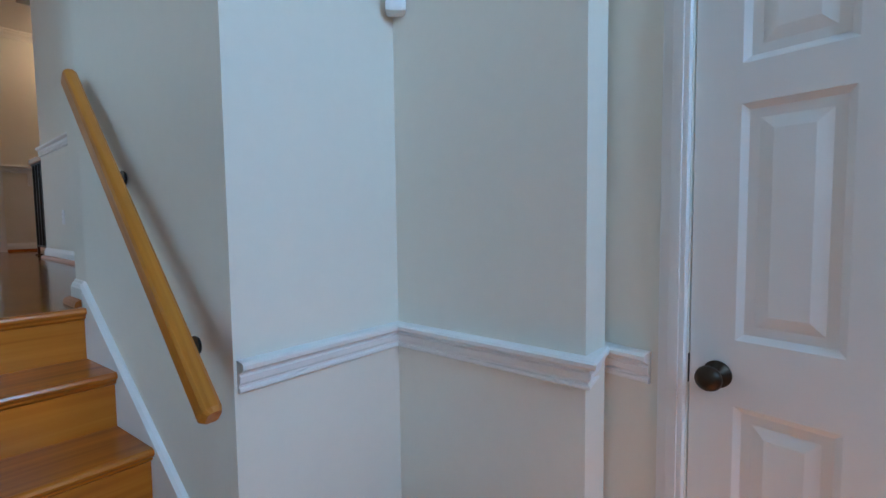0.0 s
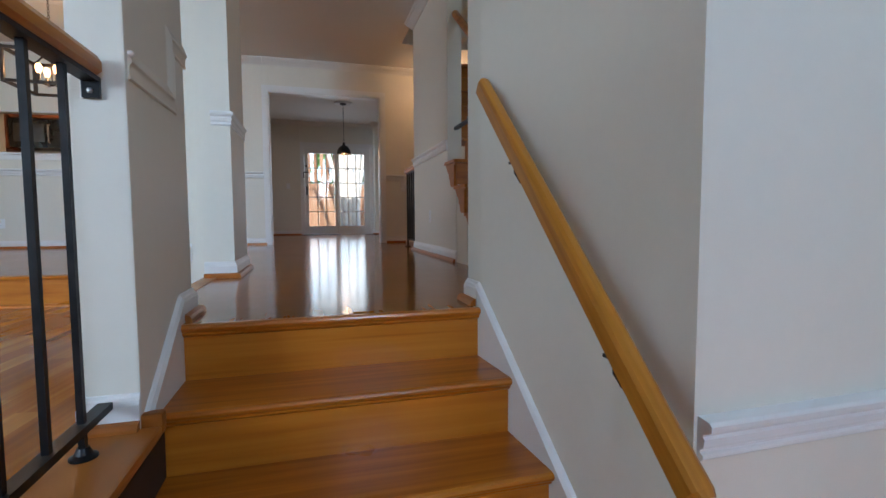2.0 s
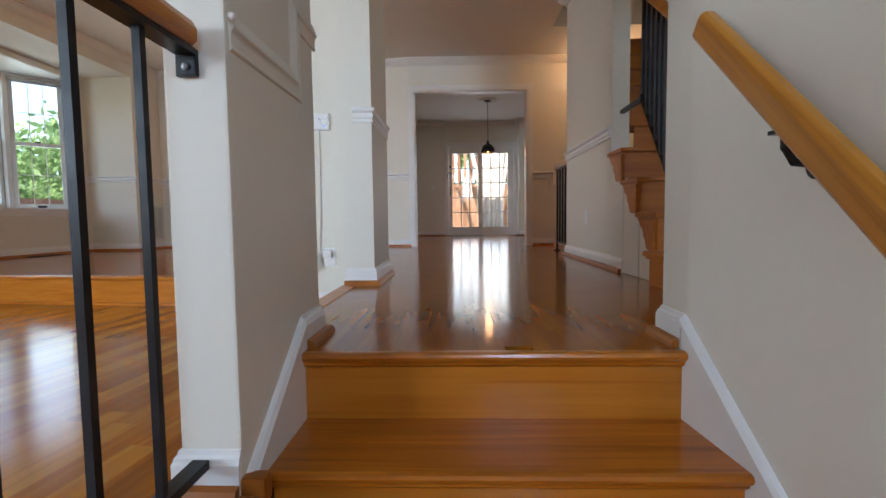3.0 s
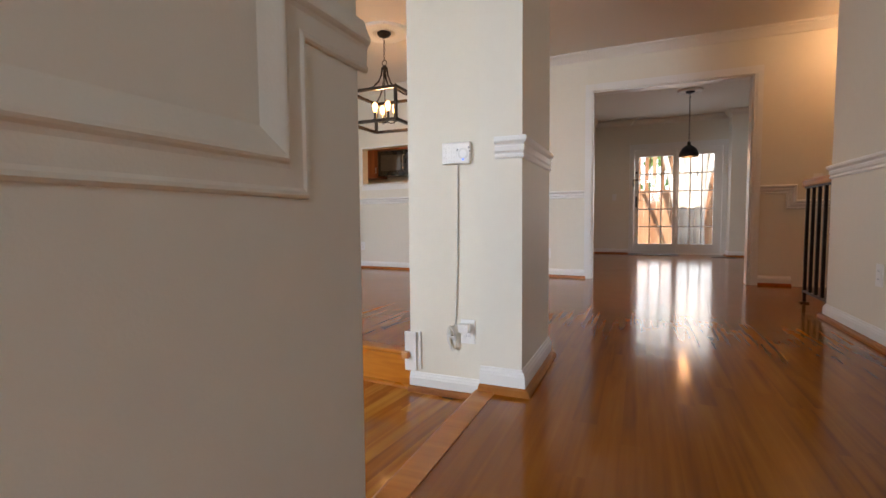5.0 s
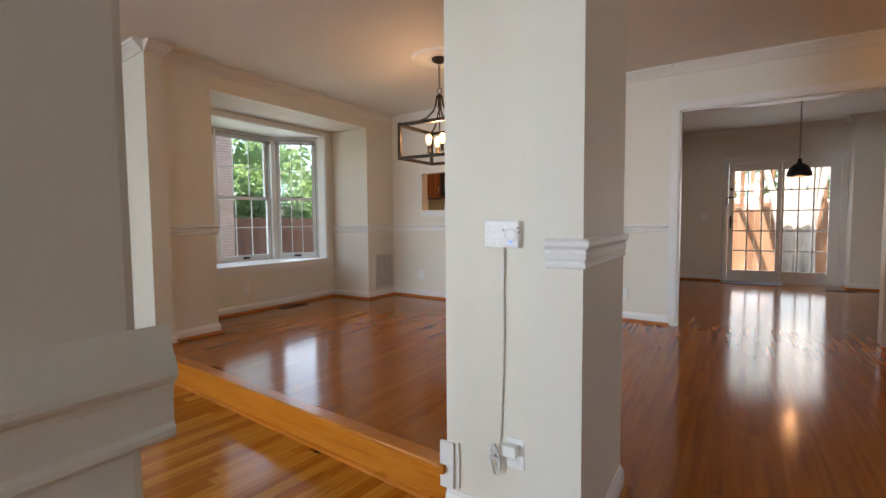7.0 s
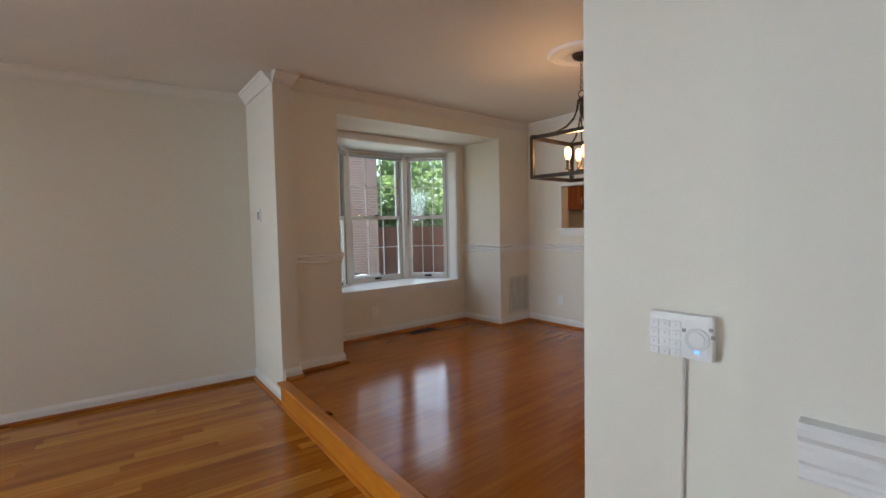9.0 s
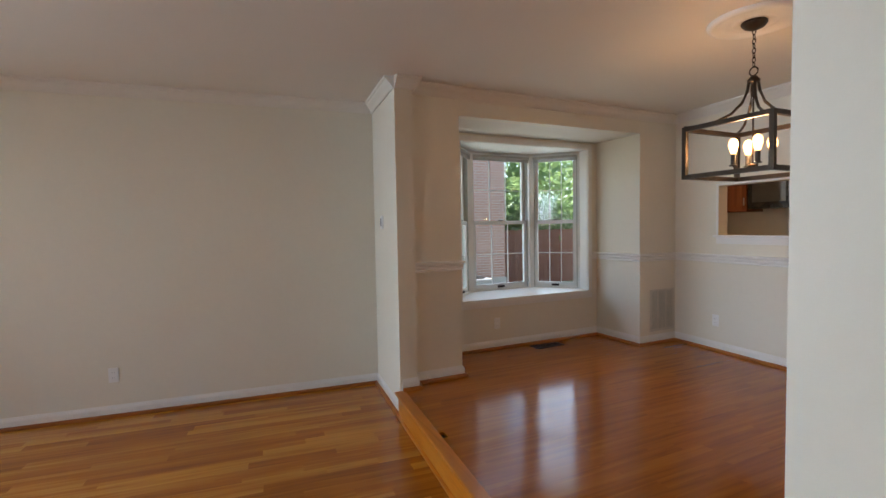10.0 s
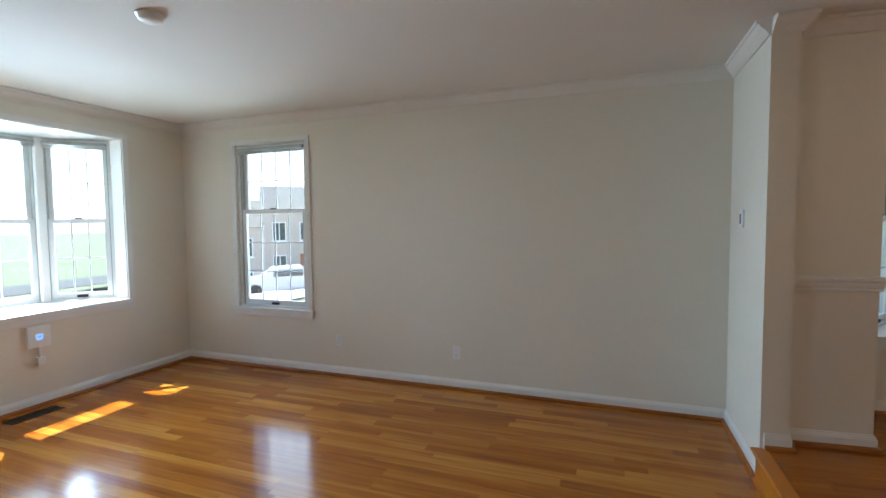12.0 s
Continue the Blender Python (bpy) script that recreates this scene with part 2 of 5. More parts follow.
BARK_DARK = material("dark_bark", (0.11, 0.08, 0.055), 0.9, spots=(0.07, 0.05, 0.035), spot_scale=8, bump=0.6, bump_scale=30)
GRASS = material("lawn_grass", (0.11, 0.13, 0.07), 0.9, spots=(0.17, 0.17, 0.11), spot_scale=1.4, grain=(0.6, 0.7, 0.5), grain_scale=40, bump=0.7, bump_scale=60)
LEAF = material("leaf_green", (0.12, 0.19, 0.06), 0.6, spots=(0.16, 0.25, 0.09), spot_scale=3)
_lt = LEAF.node_tree
_tr, _mx = _lt.nodes.new("ShaderNodeBsdfTranslucent"), _lt.nodes.new("ShaderNodeMixShader")
_tr.inputs[0].default_value, _mx.inputs[0].default_value = (0.30, 0.44, 0.17, 1), 0.5
_lt.links.new(_lt.nodes["Principled BSDF"].outputs[0], _mx.inputs[1])
_lt.links.new(_tr.outputs[0], _mx.inputs[2])
_lt.links.new(_mx.outputs[0], _lt.nodes["Material Output"].inputs[0])
CONCRETE = material("patio_concrete", (0.50, 0.48, 0.45), 0.85, spots=(0.42, 0.40, 0.37), spot_scale=2.5, grain=(0.85, 0.85, 0.85), grain_scale=60, bump=0.4)
ASPHALT = material("asphalt", (0.055, 0.055, 0.057), 0.9, spots=(0.07, 0.07, 0.07), spot_scale=3, bump=0.6)
ROOF = material("roof_shingle", (0.10, 0.09, 0.085), 0.9, spots=(0.14, 0.13, 0.12), spot_scale=4, bump=0.5)
CHERRY = wood("cherry_cabinet", (0.14, 0.04, 0.016), (0.24, 0.075, 0.03), (0.32, 0.12, 0.05), 2, rough=0.3, stretch=20, vary=0.2)
APPLIANCE = material("black_appliance", (0.012, 0.012, 0.013), 0.2, spots=(0.018, 0.018, 0.019), spot_scale=10)
DARK_GLASS = material("oven_glass", (0.05, 0.055, 0.06), 0.08, spots=(0.06, 0.065, 0.07), spot_scale=10)
COUNTER = material("laminate_counter", (0.30, 0.28, 0.25), 0.3, spots=(0.22, 0.20, 0.18), spot_scale=30)
STEEL = material("brushed_steel", (0.5, 0.5, 0.5), 0.3, 0.9, spots=(0.42, 0.42, 0.42), spot_scale=14)
MAT = material("door_mat_weave", (0.30, 0.33, 0.36), 0.95, spots=(0.17, 0.2, 0.24), spot_scale=22, grain=(0.7, 0.7, 0.7), grain_scale=120, bump=0.8, bump_scale=160)


# ---------------------------------------------------------------- mesh helpers
def box(bm, x0, x1, y0, y1, z0, z1, bevel=0.0):
    made = bmesh.ops.create_cube(bm, size=1.0)["verts"]
    for v in made:
        v.co = Vector((x0 + (v.co.x + 0.5) * (x1 - x0), y0 + (v.co.y + 0.5) * (y1 - y0), z0 + (v.co.z + 0.5) * (z1 - z0)))
    if bevel:
        edges = {e for v in made for e in v.link_edges}
        bmesh.ops.bevel(bm, geom=list(edges), offset=bevel, segments=2, affect="EDGES", profile=0.7)
    return made


def tube(bm, points, radius, sides=10, cap=True):
    """A round bar along points; radius may be a list, one for each point."""
    pts = [Vector(p) for p in points]
    rings = []
    for i, p in enumerate(pts):
        way = (pts[min(i + 1, len(pts) - 1)] - pts[max(i - 1, 0)]).normalized()
        side = way.orthogonal().normalized() if abs(way.z) > 0.95 else way.cross(Vector((0, 0, 1))).normalized()
        up = side.cross(way).normalized()
        r = radius[i] if isinstance(radius, (list, tuple)) else radius
        rings.append([bm.verts.new(p + r * (math.cos(a) * side + math.sin(a) * up)) for a in (2 * math.pi * k / sides for k in range(sides))])
    for a, b in zip(rings, rings[1:]):
        for k in range(sides):
            bm.faces.new((a[k], a[(k + 1) % sides], b[(k + 1) % sides], b[k]))
    if cap:
        bm.faces.new(rings[0][::-1])
        bm.faces.new(rings[-1])


def lathe(bm, centre, outline, sides=28):
    """outline: (radius, height) from bottom to top round the upright axis through centre."""
    c = Vector(centre)
    rings = [[bm.verts.new(c + Vector((r * math.cos(a), r * math.sin(a), h))) for a in (2 * math.pi * k / sides for k in range(sides))] for r, h in outline]
    for a, b in zip(rings, rings[1:]):
        for k in range(sides):
            bm.faces.new((a[k], a[(k + 1) % sides], b[(k + 1) % sides], b[k]))


def prism(bm, corners, z0, z1):
    low = [bm.verts.new((x, y, z0)) for x, y in corners]
    high = [bm.verts.new((x, y, z1)) for x, y in corners]
    bm.faces.new(low[::-1])
    bm.faces.new(high)
    n = len(corners)
    for i in range(n):
        bm.faces.new((low[i], low[(i + 1) % n], high[(i + 1) % n], high[i]))


def sweep(bm, path, outline, up=Vector((0, 0, 1))):
    """Carries a closed outline of (out, up) along a path in space, mitred; out points to the left of the way."""
    pts = [Vector(p) for p in path]
    rings = []
    for i, p in enumerate(pts):
        before = (pts[i] - pts[i - 1]).normalized() if i else None
        after = (pts[i + 1] - pts[i]).normalized() if i < len(pts) - 1 else None
        d0, d1 = before or after, after or before
        l0, l1 = up.cross(d0).normalized(), up.cross(d1).normalized()
        left = l0 + l1
        left = left / max(left.dot(l0), 0.2)
        rings.append([bm.verts.new(p + left * o + up * h) for o, h in outline])
    n = len(outline)
    for a, b in zip(rings, rings[1:]):
        for k in range(n):
            bm.faces.new((a[k], b[k], b[(k + 1) % n], a[(k + 1) % n]))
    bm.faces.new(rings[0])
    bm.faces.new(rings[-1][::-1])


def mesh_of(name, bm, mat, smooth=False):
    bmesh.ops.recalc_face_normals(bm, faces=bm.faces)
    me = bpy.data.meshes.new(name)
    bm.to_mesh(me)
    bm.free()
    me.materials.append(mat)
    if smooth:
        for p in me.polygons:
            p.use_smooth = True
    return me


def part(name, bm, mat, parent, label="", smooth=False):
    ob = new(name, mesh_of(name, bm, mat, smooth))
    ob.parent = parent
    if label:
        ob["label"] = label
    return ob


def thing(name, m, label, category, group="", kind=""):
    ob = new(name)
    ob.empty_display_size = 0.05
    ob.matrix_world = m if isinstance(m, Matrix) else Matrix.Translation(m)
    return tagged(ob, label, category, group, kind)


def solid(name, bm, mat, label, category, kind="structure", smooth=False):
    return tagged(new(name, mesh_of(name, bm, mat, smooth)), label, category, "", kind)


def boxes(*rows):
    bm = bmesh.new()
    for r in rows:
        box(bm, *r)
    return bm


def line_frame(p, q, z=0.0):
    """Local frame with x from p to q, y to its left, z up."""
    d = Vector((q[0] - p[0], q[1] - p[1], 0)).normalized()
    left = Vector((-d.y, d.x, 0))
    return Matrix(((d.x, left.x, 0, p[0]), (d.y, left.y, 0, p[1]), (0, 0, 1, z), (0, 0, 0, 1)))


def wall(name, p, q, z0, z1, thick, openings=(), label="", mat=None):
    """A wall whose visible face runs from p to q; its thickness lies to the left of that way. openings: (from, to, bottom, top) along it."""
    length = math.hypot(q[0] - p[0], q[1] - p[1])
    bm = bmesh.new()
    at = 0.0
    for a, b, lo, hi in sorted(openings):
        if a > at:
            box(bm, at, a, 0, thick, z0, z1)
        if lo > z0:
            box(bm, a, b, 0, thick, z0, lo)
        if hi < z1:
            box(bm, a, b, 0, thick, hi, z1)
        at = b
    if at < length:
        box(bm, at, length, 0, thick, z0, z1)
    bm.transform(line_frame(p, q))
    return solid(name, bm, mat or PAINT, label or "off-white painted plaster wall with faint roller texture", "wall")


BASE = [(0, 0), (0.015, 0), (0.015, 0.066), (0.012, 0.072), (0.011, 0.078), (0.006, 0.084), (0.004, 0.092), (0, 0.094)]
SHOE = [(0.016, 0), (0.038, 0), (0.037, 0.012), (0.031, 0.022), (0.016, 0.027)]
CHAIR = [(0, 0), (0.010, 0.001), (0.015, 0.006), (0.014, 0.013), (0.008, 0.016), (0.008, 0.021), (0.016, 0.028), (0.018, 0.044), (0.013, 0.048), (0.014, 0.053), (0.025, 0.058), (0.033, 0.064), (0.034, 0.075), (0.028, 0.081), (0, 0.084)]
CROWN = [(0, 0), (0.012, 0), (0.014, -0.012 + 0.02), (0.03, 0.03), (0.055, 0.052), (0.062, 0.066), (0.075, 0.07), (0.075, 0.088), (0, 0.088)]


def trim_run(name, pts, z, outline, label, mat=None, category="trim"):
    bm = bmesh.new()
    sweep(bm, [(x, y, z) for x, y in pts], outline)
    return solid(name, bm, mat or TRIM, label, category)


def base_run(pts, z):
    trim_run("baseboard", pts, z, BASE, "white painted wooden baseboard with a moulded top edge", category="baseboard")
    trim_run("shoe_moulding", pts, z, SHOE, "orange-brown oak quarter-round shoe moulding at the floor", OAK_SHOE, "moulding")


def chair_run(pts, z):
    trim_run("chair_rail", pts, z, CHAIR, "white painted moulded chair rail on the wall", category="chair rail")


def crown_run(pts):
    trim_run("crown_moulding", pts, 2.352, CROWN, "cream painted crown moulding below the ceiling", CEIL, category="moulding")

# ---------------------------------------------------------------- plan
HALL, LIVING, FOYER, CEILING = 0.0, -0.19, -0.95, 2.44
LF, LC = (-5.42, -3.28), (-4.894, 2.053)      # living room: front and rear corner of the side wall
FE = (-0.45, -3.83)                           # front wall, foyer end
FRONT = math.hypot(FE[0] - LF[0], FE[1] - LF[1])
STEP_E, STEP_W = (-1.135, 1.662), (-4.05, 1.952)
STAIR_R, STAIR_L = 0.6, -0.45
FAR = 4.935                                   # rear wall of hall and dining room
RISE, RUN = 0.19, 0.255

wall("wall_living_side", LF, LC, LIVING, CEILING, 0.16, [(0.745, 1.64, 0.45, 2.165)])
wall("wall_front", FE, LF, LIVING, CEILING, 0.16, [(FRONT - 2.36, FRONT - 0.69, 0.60, 2.18)])
bm = bmesh.new()
prism(bm, [(-4.96, 2.06), (-4.05, 1.972), (-4.05, 2.118), (-4.16, 2.150), (-4.96, 2.150)], LIVING, CEILING)
solid("wall_partition", bm, PAINT, "narrow off-white wall return between two rooms", "wall")
wall("wall_dining_side", (-4.16, 2.15), (-4.16, 5.40), HALL - 0.2, CEILING, 0.10, [(0.43, 2.54, HALL - 0.1, 2.218)])
wall("wall_alcove_back", (-4.78, 2.46), (-4.78, 4.81), HALL - 0.2, 2.218, 0.12, [(0.45, 2.09, 0.53, 2.14)])
wall("wall_alcove_south", (-4.26, 2.58), (-4.78, 2.58), HALL - 0.2, 2.218, 0.12)
wall("wall_alcove_north", (-4.78, 4.69), (-4.26, 4.69), HALL - 0.2, 2.218, 0.12)
solid("ceiling_alcove", boxes((-4.9, -4.26, 2.46, 4.81, 2.218, 2.30)), CEIL, "white painted lowered ceiling of the window alcove", "ceiling")
wall("wall_dining_back", (-4.16, 5.23), (-0.62, FAR), HALL - 0.2, CEILING, 0.12, [(0.519, 1.85, 1.16, 1.643)])
wall("wall_hall_far", (-0.62, FAR), (2.3, FAR), HALL - 0.2, CEILING, 0.12, [(0.055, 1.525, HALL - 0.2, 2.02)])

bm = bmesh.new()
prism(bm, [(-1.124, 1.656), (-0.636, 1.656), (-0.636, 1.297), (-0.473, 1.297), (-0.473, 1.844), (-1.124, 1.844)], LIVING, CEILING)
solid("wall_pier", bm, PAINT, "white painted wall pier with a narrow projecting pilaster", "wall")
solid("wall_stair_stub", boxes((-0.572, STAIR_L, -0.362, 0.185, LIVING, CEILING, 0.006)), PAINT, "short off-white wall end beside the stairs", "wall")
solid("wall_foyer_side", boxes((-0.572, STAIR_L, FE[1] + 0.03, 0.0, FOYER, LIVING - 0.02)), PAINT, "low off-white wall below the living room edge", "wall")
# stair wall with the handrail, and the entry's right side
bm = bmesh.new()
prism(bm, [(STAIR_R, 0.15), (STAIR_R, 0.0), (0.668, -0.985), (1.235, -0.985), (1.235, -0.85), (0.76, -0.85), (0.72, 0.15)], FOYER, 3.4)
solid("wall_stair", bm, PAINT, "off-white painted wall beside the stairs", "wall")
DOOR_A, DOOR_B = Vector((1.400, -1.618, 0)), Vector((1.400 - 0.196 * 2.35, -1.618 - 0.981 * 2.35, 0))
solid("wall_entry", boxes((1.235, 1.36, -1.645, -0.85, FOYER, 3.4)), PAINT, "off-white painted entry wall", "wall")
wall("wall_closet", (DOOR_A.x, DOOR_A.y), (DOOR_B.x, DOOR_B.y), FOYER, 3.4, 0.12, [(0.232, 0.912, FOYER, 1.095)])
wall("wall_closet_return", (1.247, -1.6433), (1.402, -1.620), FOYER, 3.4, 0.05)
solid("wall_closet_inside", boxes((1.62, 1.70, -4.0, -1.4, FOYER, 3.4)), PAINT, "plain closet back wall", "wall")
wall("wall_entry_front", (1.0, -3.95), (-0.62, -3.80), FOYER, 3.4, 0.16, [(0.05, 0.75, 1.25, 2.5)])

# ceilings: one over the rooms, one over the open stairwells
bm = bmesh.new()
prism(bm, [(-6.0, -4.2), (-0.45, -4.2), (-0.45, 0.15), (1.05, 0.15), (1.05, 4.0), (2.3, 4.0), (2.3, 9.6), (-6.0, 9.6)], CEILING, CEILING + 0.12)
solid("ceiling", bm, CEIL, "white painted flat ceiling", "ceiling")
solid("ceiling_entry", boxes((-0.62, 2.4, -4.3, 4.1, 3.4, 3.5)), CEIL, "plain white upper ceiling", "ceiling")
solid("wall_stairwell_upper", boxes((-0.60, -0.45, -4.2, 0.15, CEILING + 0.12, 3.4), (-0.45, 1.05, 0.15, 0.27, CEILING + 0.12, 3.4), (1.03, 1.13, 0.27, 2.0, CEILING + 0.12, 3.4),
      (1.03, 2.3, 4.0, 4.1, CEILING + 0.12, 3.4)), PAINT, "plain upper stairwell wall", "wall")
solid("wall_hall_right", boxes((1.05, 1.17, 2.02, 3.335, HALL - 0.2, 3.4), (1.05, 1.17, 1.74, 2.02, HALL - 0.2, 0.60)), PAINT, "off-white hall wall below and beside the upper stairs", "wall")
solid("wall_stairwell_right", boxes((2.18, 2.3, -0.89, FAR, HALL - 0.3, 3.4)), PAINT, "plain off-white stairwell wall", "wall")

# rear room
wall("wall_rear_left", (-0.95, 8.90), (-0.275, 8.90), HALL - 0.2, CEILING, 0.2)
wall("wall_rear_door", (-0.275, 8.98), (1.30, 8.98), HALL - 0.2, CEILING, 0.12, [(0.04, 1.545, HALL - 0.2, 1.95)])
wall("wall_rear_right", (1.30, 8.66), (2.4, 8.66), HALL - 0.2, CEILING, 0.44)
# This wall's opening is unseen, added to let daylight through to the kitchen.
wall("wall_rear_west", (-0.90, 5.05), (-0.90, 8.92), HALL - 0.2, CEILING, 0.10, [(0.25, 1.70, HALL - 0.2, 2.02)])
wall("wall_rear_east", (2.3, 8.7), (2.3, 5.05), HALL - 0.2, CEILING, 0.10)
wall("wall_kitchen_back", (-5.0, 7.25), (-0.9, 7.25), HALL - 0.2, CEILING, 0.1)
wall("wall_kitchen_west", (-4.9, 5.2), (-4.9, 7.25), HALL - 0.2, CEILING, 0.1)

# Unseen block over the rooms, added to control how far its shade falls.
solid("unseen_upper_storey", boxes((-5.5, -0.64, -3.2, 5.2, 2.58, 5.6), (-0.64, 2.5, 4.12, 5.2, 2.58, 5.6), (-0.64, 2.5, -4.3, 4.12, 3.52, 5.6)), BRICKWORK, "unseen brick upper storey, added for the shade it casts", "wall")

# Unseen too; low so that sun still lands on the patio fence.
solid("unseen_roof_rear", boxes((-5.1, 2.5, 5.21, 9.25, 2.57, 2.72)), ROOF, "unseen shingled roof over the rear room, kept low so sun reaches the patio", "roof")

# subfloors
solid("floor_sub_hall", boxes((-0.62, 2.3, 0.0, 9.1, -0.24, -0.021), (-4.9, -0.62, 2.10, 5.15, -0.24, -0.021), (-4.9, -0.62, 5.15, 7.3, -0.24, -0.010), (-1.16, -0.62, 1.70, 2.10, -0.24, -0.021), (0.72, 2.3, -0.9, 0.0, -0.24, -0.021)), JOINT, "dark underlay between oak floor boards", "floor")
bm = bmesh.new()
prism(bm, [(-5.6, -3.4), (-0.43, -3.9), (-0.43, 0.0), (-0.62, 0.0), (-0.62, 1.72), (-5.2, 2.15)], LIVING - 0.2, LIVING - 0.021)
solid("floor_sub_living", bm, JOINT, "dark underlay below the living room boards", "floor")
solid("floor_entry", boxes((-0.6, 1.5, -4.0, 0.0, FOYER - 0.1, FOYER)), OAK_X, "oak entry floor at the foot of the stairs", "floor")

bm = bmesh.new()
prism(bm, [(-1.16, 1.672), (-1.16, 2.10), (-4.20, 2.10), (-4.06, 1.965)], -0.24, -0.024)
solid("floor_sub_step", bm, JOINT, "dark underlay behind the oak step", "floor")

# steps between the levels
NOSE = [(0, -0.020), (0.018, -0.020), (0.026, -0.014), (0.029, -0.006), (0.026, 0.0), (0.018, 0.003), (-0.055, 0.003), (-0.055, -0.020)]


def riser_run(name, p, q, z0, z1, label):
    """A stepped edge whose face looks to the left of the way p-q: riser board, nosing and shoe."""
    ob = thing(name, Matrix(), label, "step", kind="structure")
    bm = bmesh.new()
    sweep(bm, [(*p, z0), (*q, z0)], [(-0.02, 0.0), (0.0, 0.0), (0.0, z1 - z0 - 0.022), (-0.02, z1 - z0 - 0.022)])
    part("riser", bm, OAK_X, ob)
    bm = bmesh.new()
    sweep(bm, [(*p, z1), (*q, z1)], NOSE)
    part("nosing", bm, OAK_X, ob, "rounded oak nosing")
    bm = bmesh.new()
    sweep(bm, [(*p, z0), (*q, z0)], [(0, 0), (0.018, 0), (0.016, 0.010), (0.010, 0.016), (0, 0.019)])
    part("shoe", bm, OAK_X, ob)
    return ob


riser_run("dining_step", STEP_E, STEP_W, LIVING, HALL, "oak step with a rounded nosing up to the dining room floor")
riser_run("hall_step", (-0.625, 0.185), (-0.625, 1.284), LIVING, HALL, "oak step with a rounded nosing down from the hall")
bm = boxes((-1.16, -1.12, 1.615, 1.655, -0.026, 0.008, 0.008))
solid("nosing_end", bm, OAK_X, "rounded end of the oak step nosing at the pier", "trim")

# ---------------------------------------------------------------- entry stairs
stairs = thing("staircase", Matrix(), "orange-brown oak stairs with rounded nosings, five risers", "stairs", kind="structure")
for k in range(5):
    right = STAIR_R - 0.001 if k == 0 else 0.668
    y, z = -RUN * k, -RISE * k
    if k:
        part("tread", boxes((STAIR_L + 0.002, right, y - 0.004, y + RUN + 0.012, z - 0.028, z)), OAK_X, stairs)
    bm = bmesh.new()
    sweep(bm, [(right, y - 0.004, z), (STAIR_L + 0.002, y - 0.004, z)][::-1], [(-o, h) for o, h in [(0.0, -0.028), (0.018, -0.028), (0.027, -0.020), (0.030, -0.012), (0.027, -0.004), (0.018, 0.0), (0, 0.0)]])
    part("nosing", bm, OAK_X, stairs)
    bm = bmesh.new()
    sweep(bm, [(STAIR_L + 0.002, y - 0.004, z - 0.028), (right, y - 0.004, z - 0.028)], [(0, 0), (-0.016, 0), (-0.014, -0.008), (-0.006, -0.015), (0, -0.018)])
    part("cove", bm, OAK_X, stairs)
    part("riser", boxes((STAIR_L + 0.002, right, y - 0.004, y + 0.012, z - RISE, z - 0.028)), OAK_X, stairs)

# painted skirts that follow the stairs
SKIRT = [(0, -0.30), (0.014, -0.30), (0.014, -0.016), (0.020, -0.012), (0.020, 0.0), (0.012, 0.012), (0.004, 0.016), (0, 0.016)]


def skirt(name, x, sign, y0, y1, z_of):
    bm = bmesh.new()
    for ya, yb in ((y0, y1),):
        rows = []
        for y in (ya, yb):
            rows.append([bm.verts.new((x(y) + sign * o, y, z_of(y) + h)) for o, h in SKIRT])
        n = len(SKIRT)
        for k in range(n):
            bm.faces.new((rows[0][k], rows[1][k], rows[1][(k + 1) % n], rows[0][(k + 1) % n]))
        bm.faces.new(rows[0])
        bm.faces.new(rows[1][::-1])
    return solid(name, bm, TRIM, "white painted sloping skirt board beside the stairs", "trim")


skirt("skirt_right", lambda y: STAIR_R - 0.069 * min(y, 0.0), -1, 0.005, -0.975, lambda y: 0.078 + (y - 0.005) * 0.785)
skirt("skirt_left", lambda y: STAIR_L, 1, 0.005, -0.352, lambda y: 0.075 + (y - 0.005) * 0.70)
base_run([(STAIR_R, 0.01), (STAIR_R, 0.15), (0.72, 0.15)], HALL)
base_run([(-0.572, 0.185), (STAIR_L, 0.185), (STAIR_L, 0.01)], HALL)

# cap board along the living room edge above the entry
solid("edge_cap", boxes((-0.60, -0.402, -3.8, -0.37, LIVING - 0.022, LIVING + 0.004, 0.008)), OAK_SHOE, "oak cap board along the floor edge above the entry", "trim")
solid("edge_cap_end", boxes((-0.46, -0.402, -0.37, -0.33, LIVING - 0.022, LIVING + 0.035, 0.010)), OAK_SHOE, "rounded oak end piece of the cap board", "trim")

# ---------------------------------------------------------------- baseboards, rails, crowns (room on the left of each run)
base_run([LC, LF, FE], LIVING)
base_run([(-4.05, 1.972), LC], LIVING)
base_run([(-4.26, 2.58), (-4.16, 2.58), (-4.16, 2.150), (-4.05, 2.118), (-4.05, 1.99)], HALL)
base_run([(-0.62, FAR), (-4.16, 5.23), (-4.16, 4.69), (-4.78, 4.69), (-4.78, 2.58), (-4.26, 2.58)], HALL)
base_run([(1.25, FAR), (0.905 + 0.075, FAR)], HALL)
base_run([(1.05, 1.76), (1.05, 3.335), (1.17, 3.335)], HALL)
base_run([(-0.473, 1.844), (-0.473, 1.297), (-0.636, 1.297)], HALL)
base_run([(-0.636, 1.656), (-1.124, 1.656)], LIVING)
base_run([(STAIR_L, -0.362), (-0.572, -0.362), (-0.572, 0.185)], LIVING)
base_run([(-0.275, 8.90), (-0.90, 8.90), (-0.90, 5.06)], HALL)
base_run([(2.3, 8.66), (1.30, 8.66), (1.30, 8.96)], HALL)
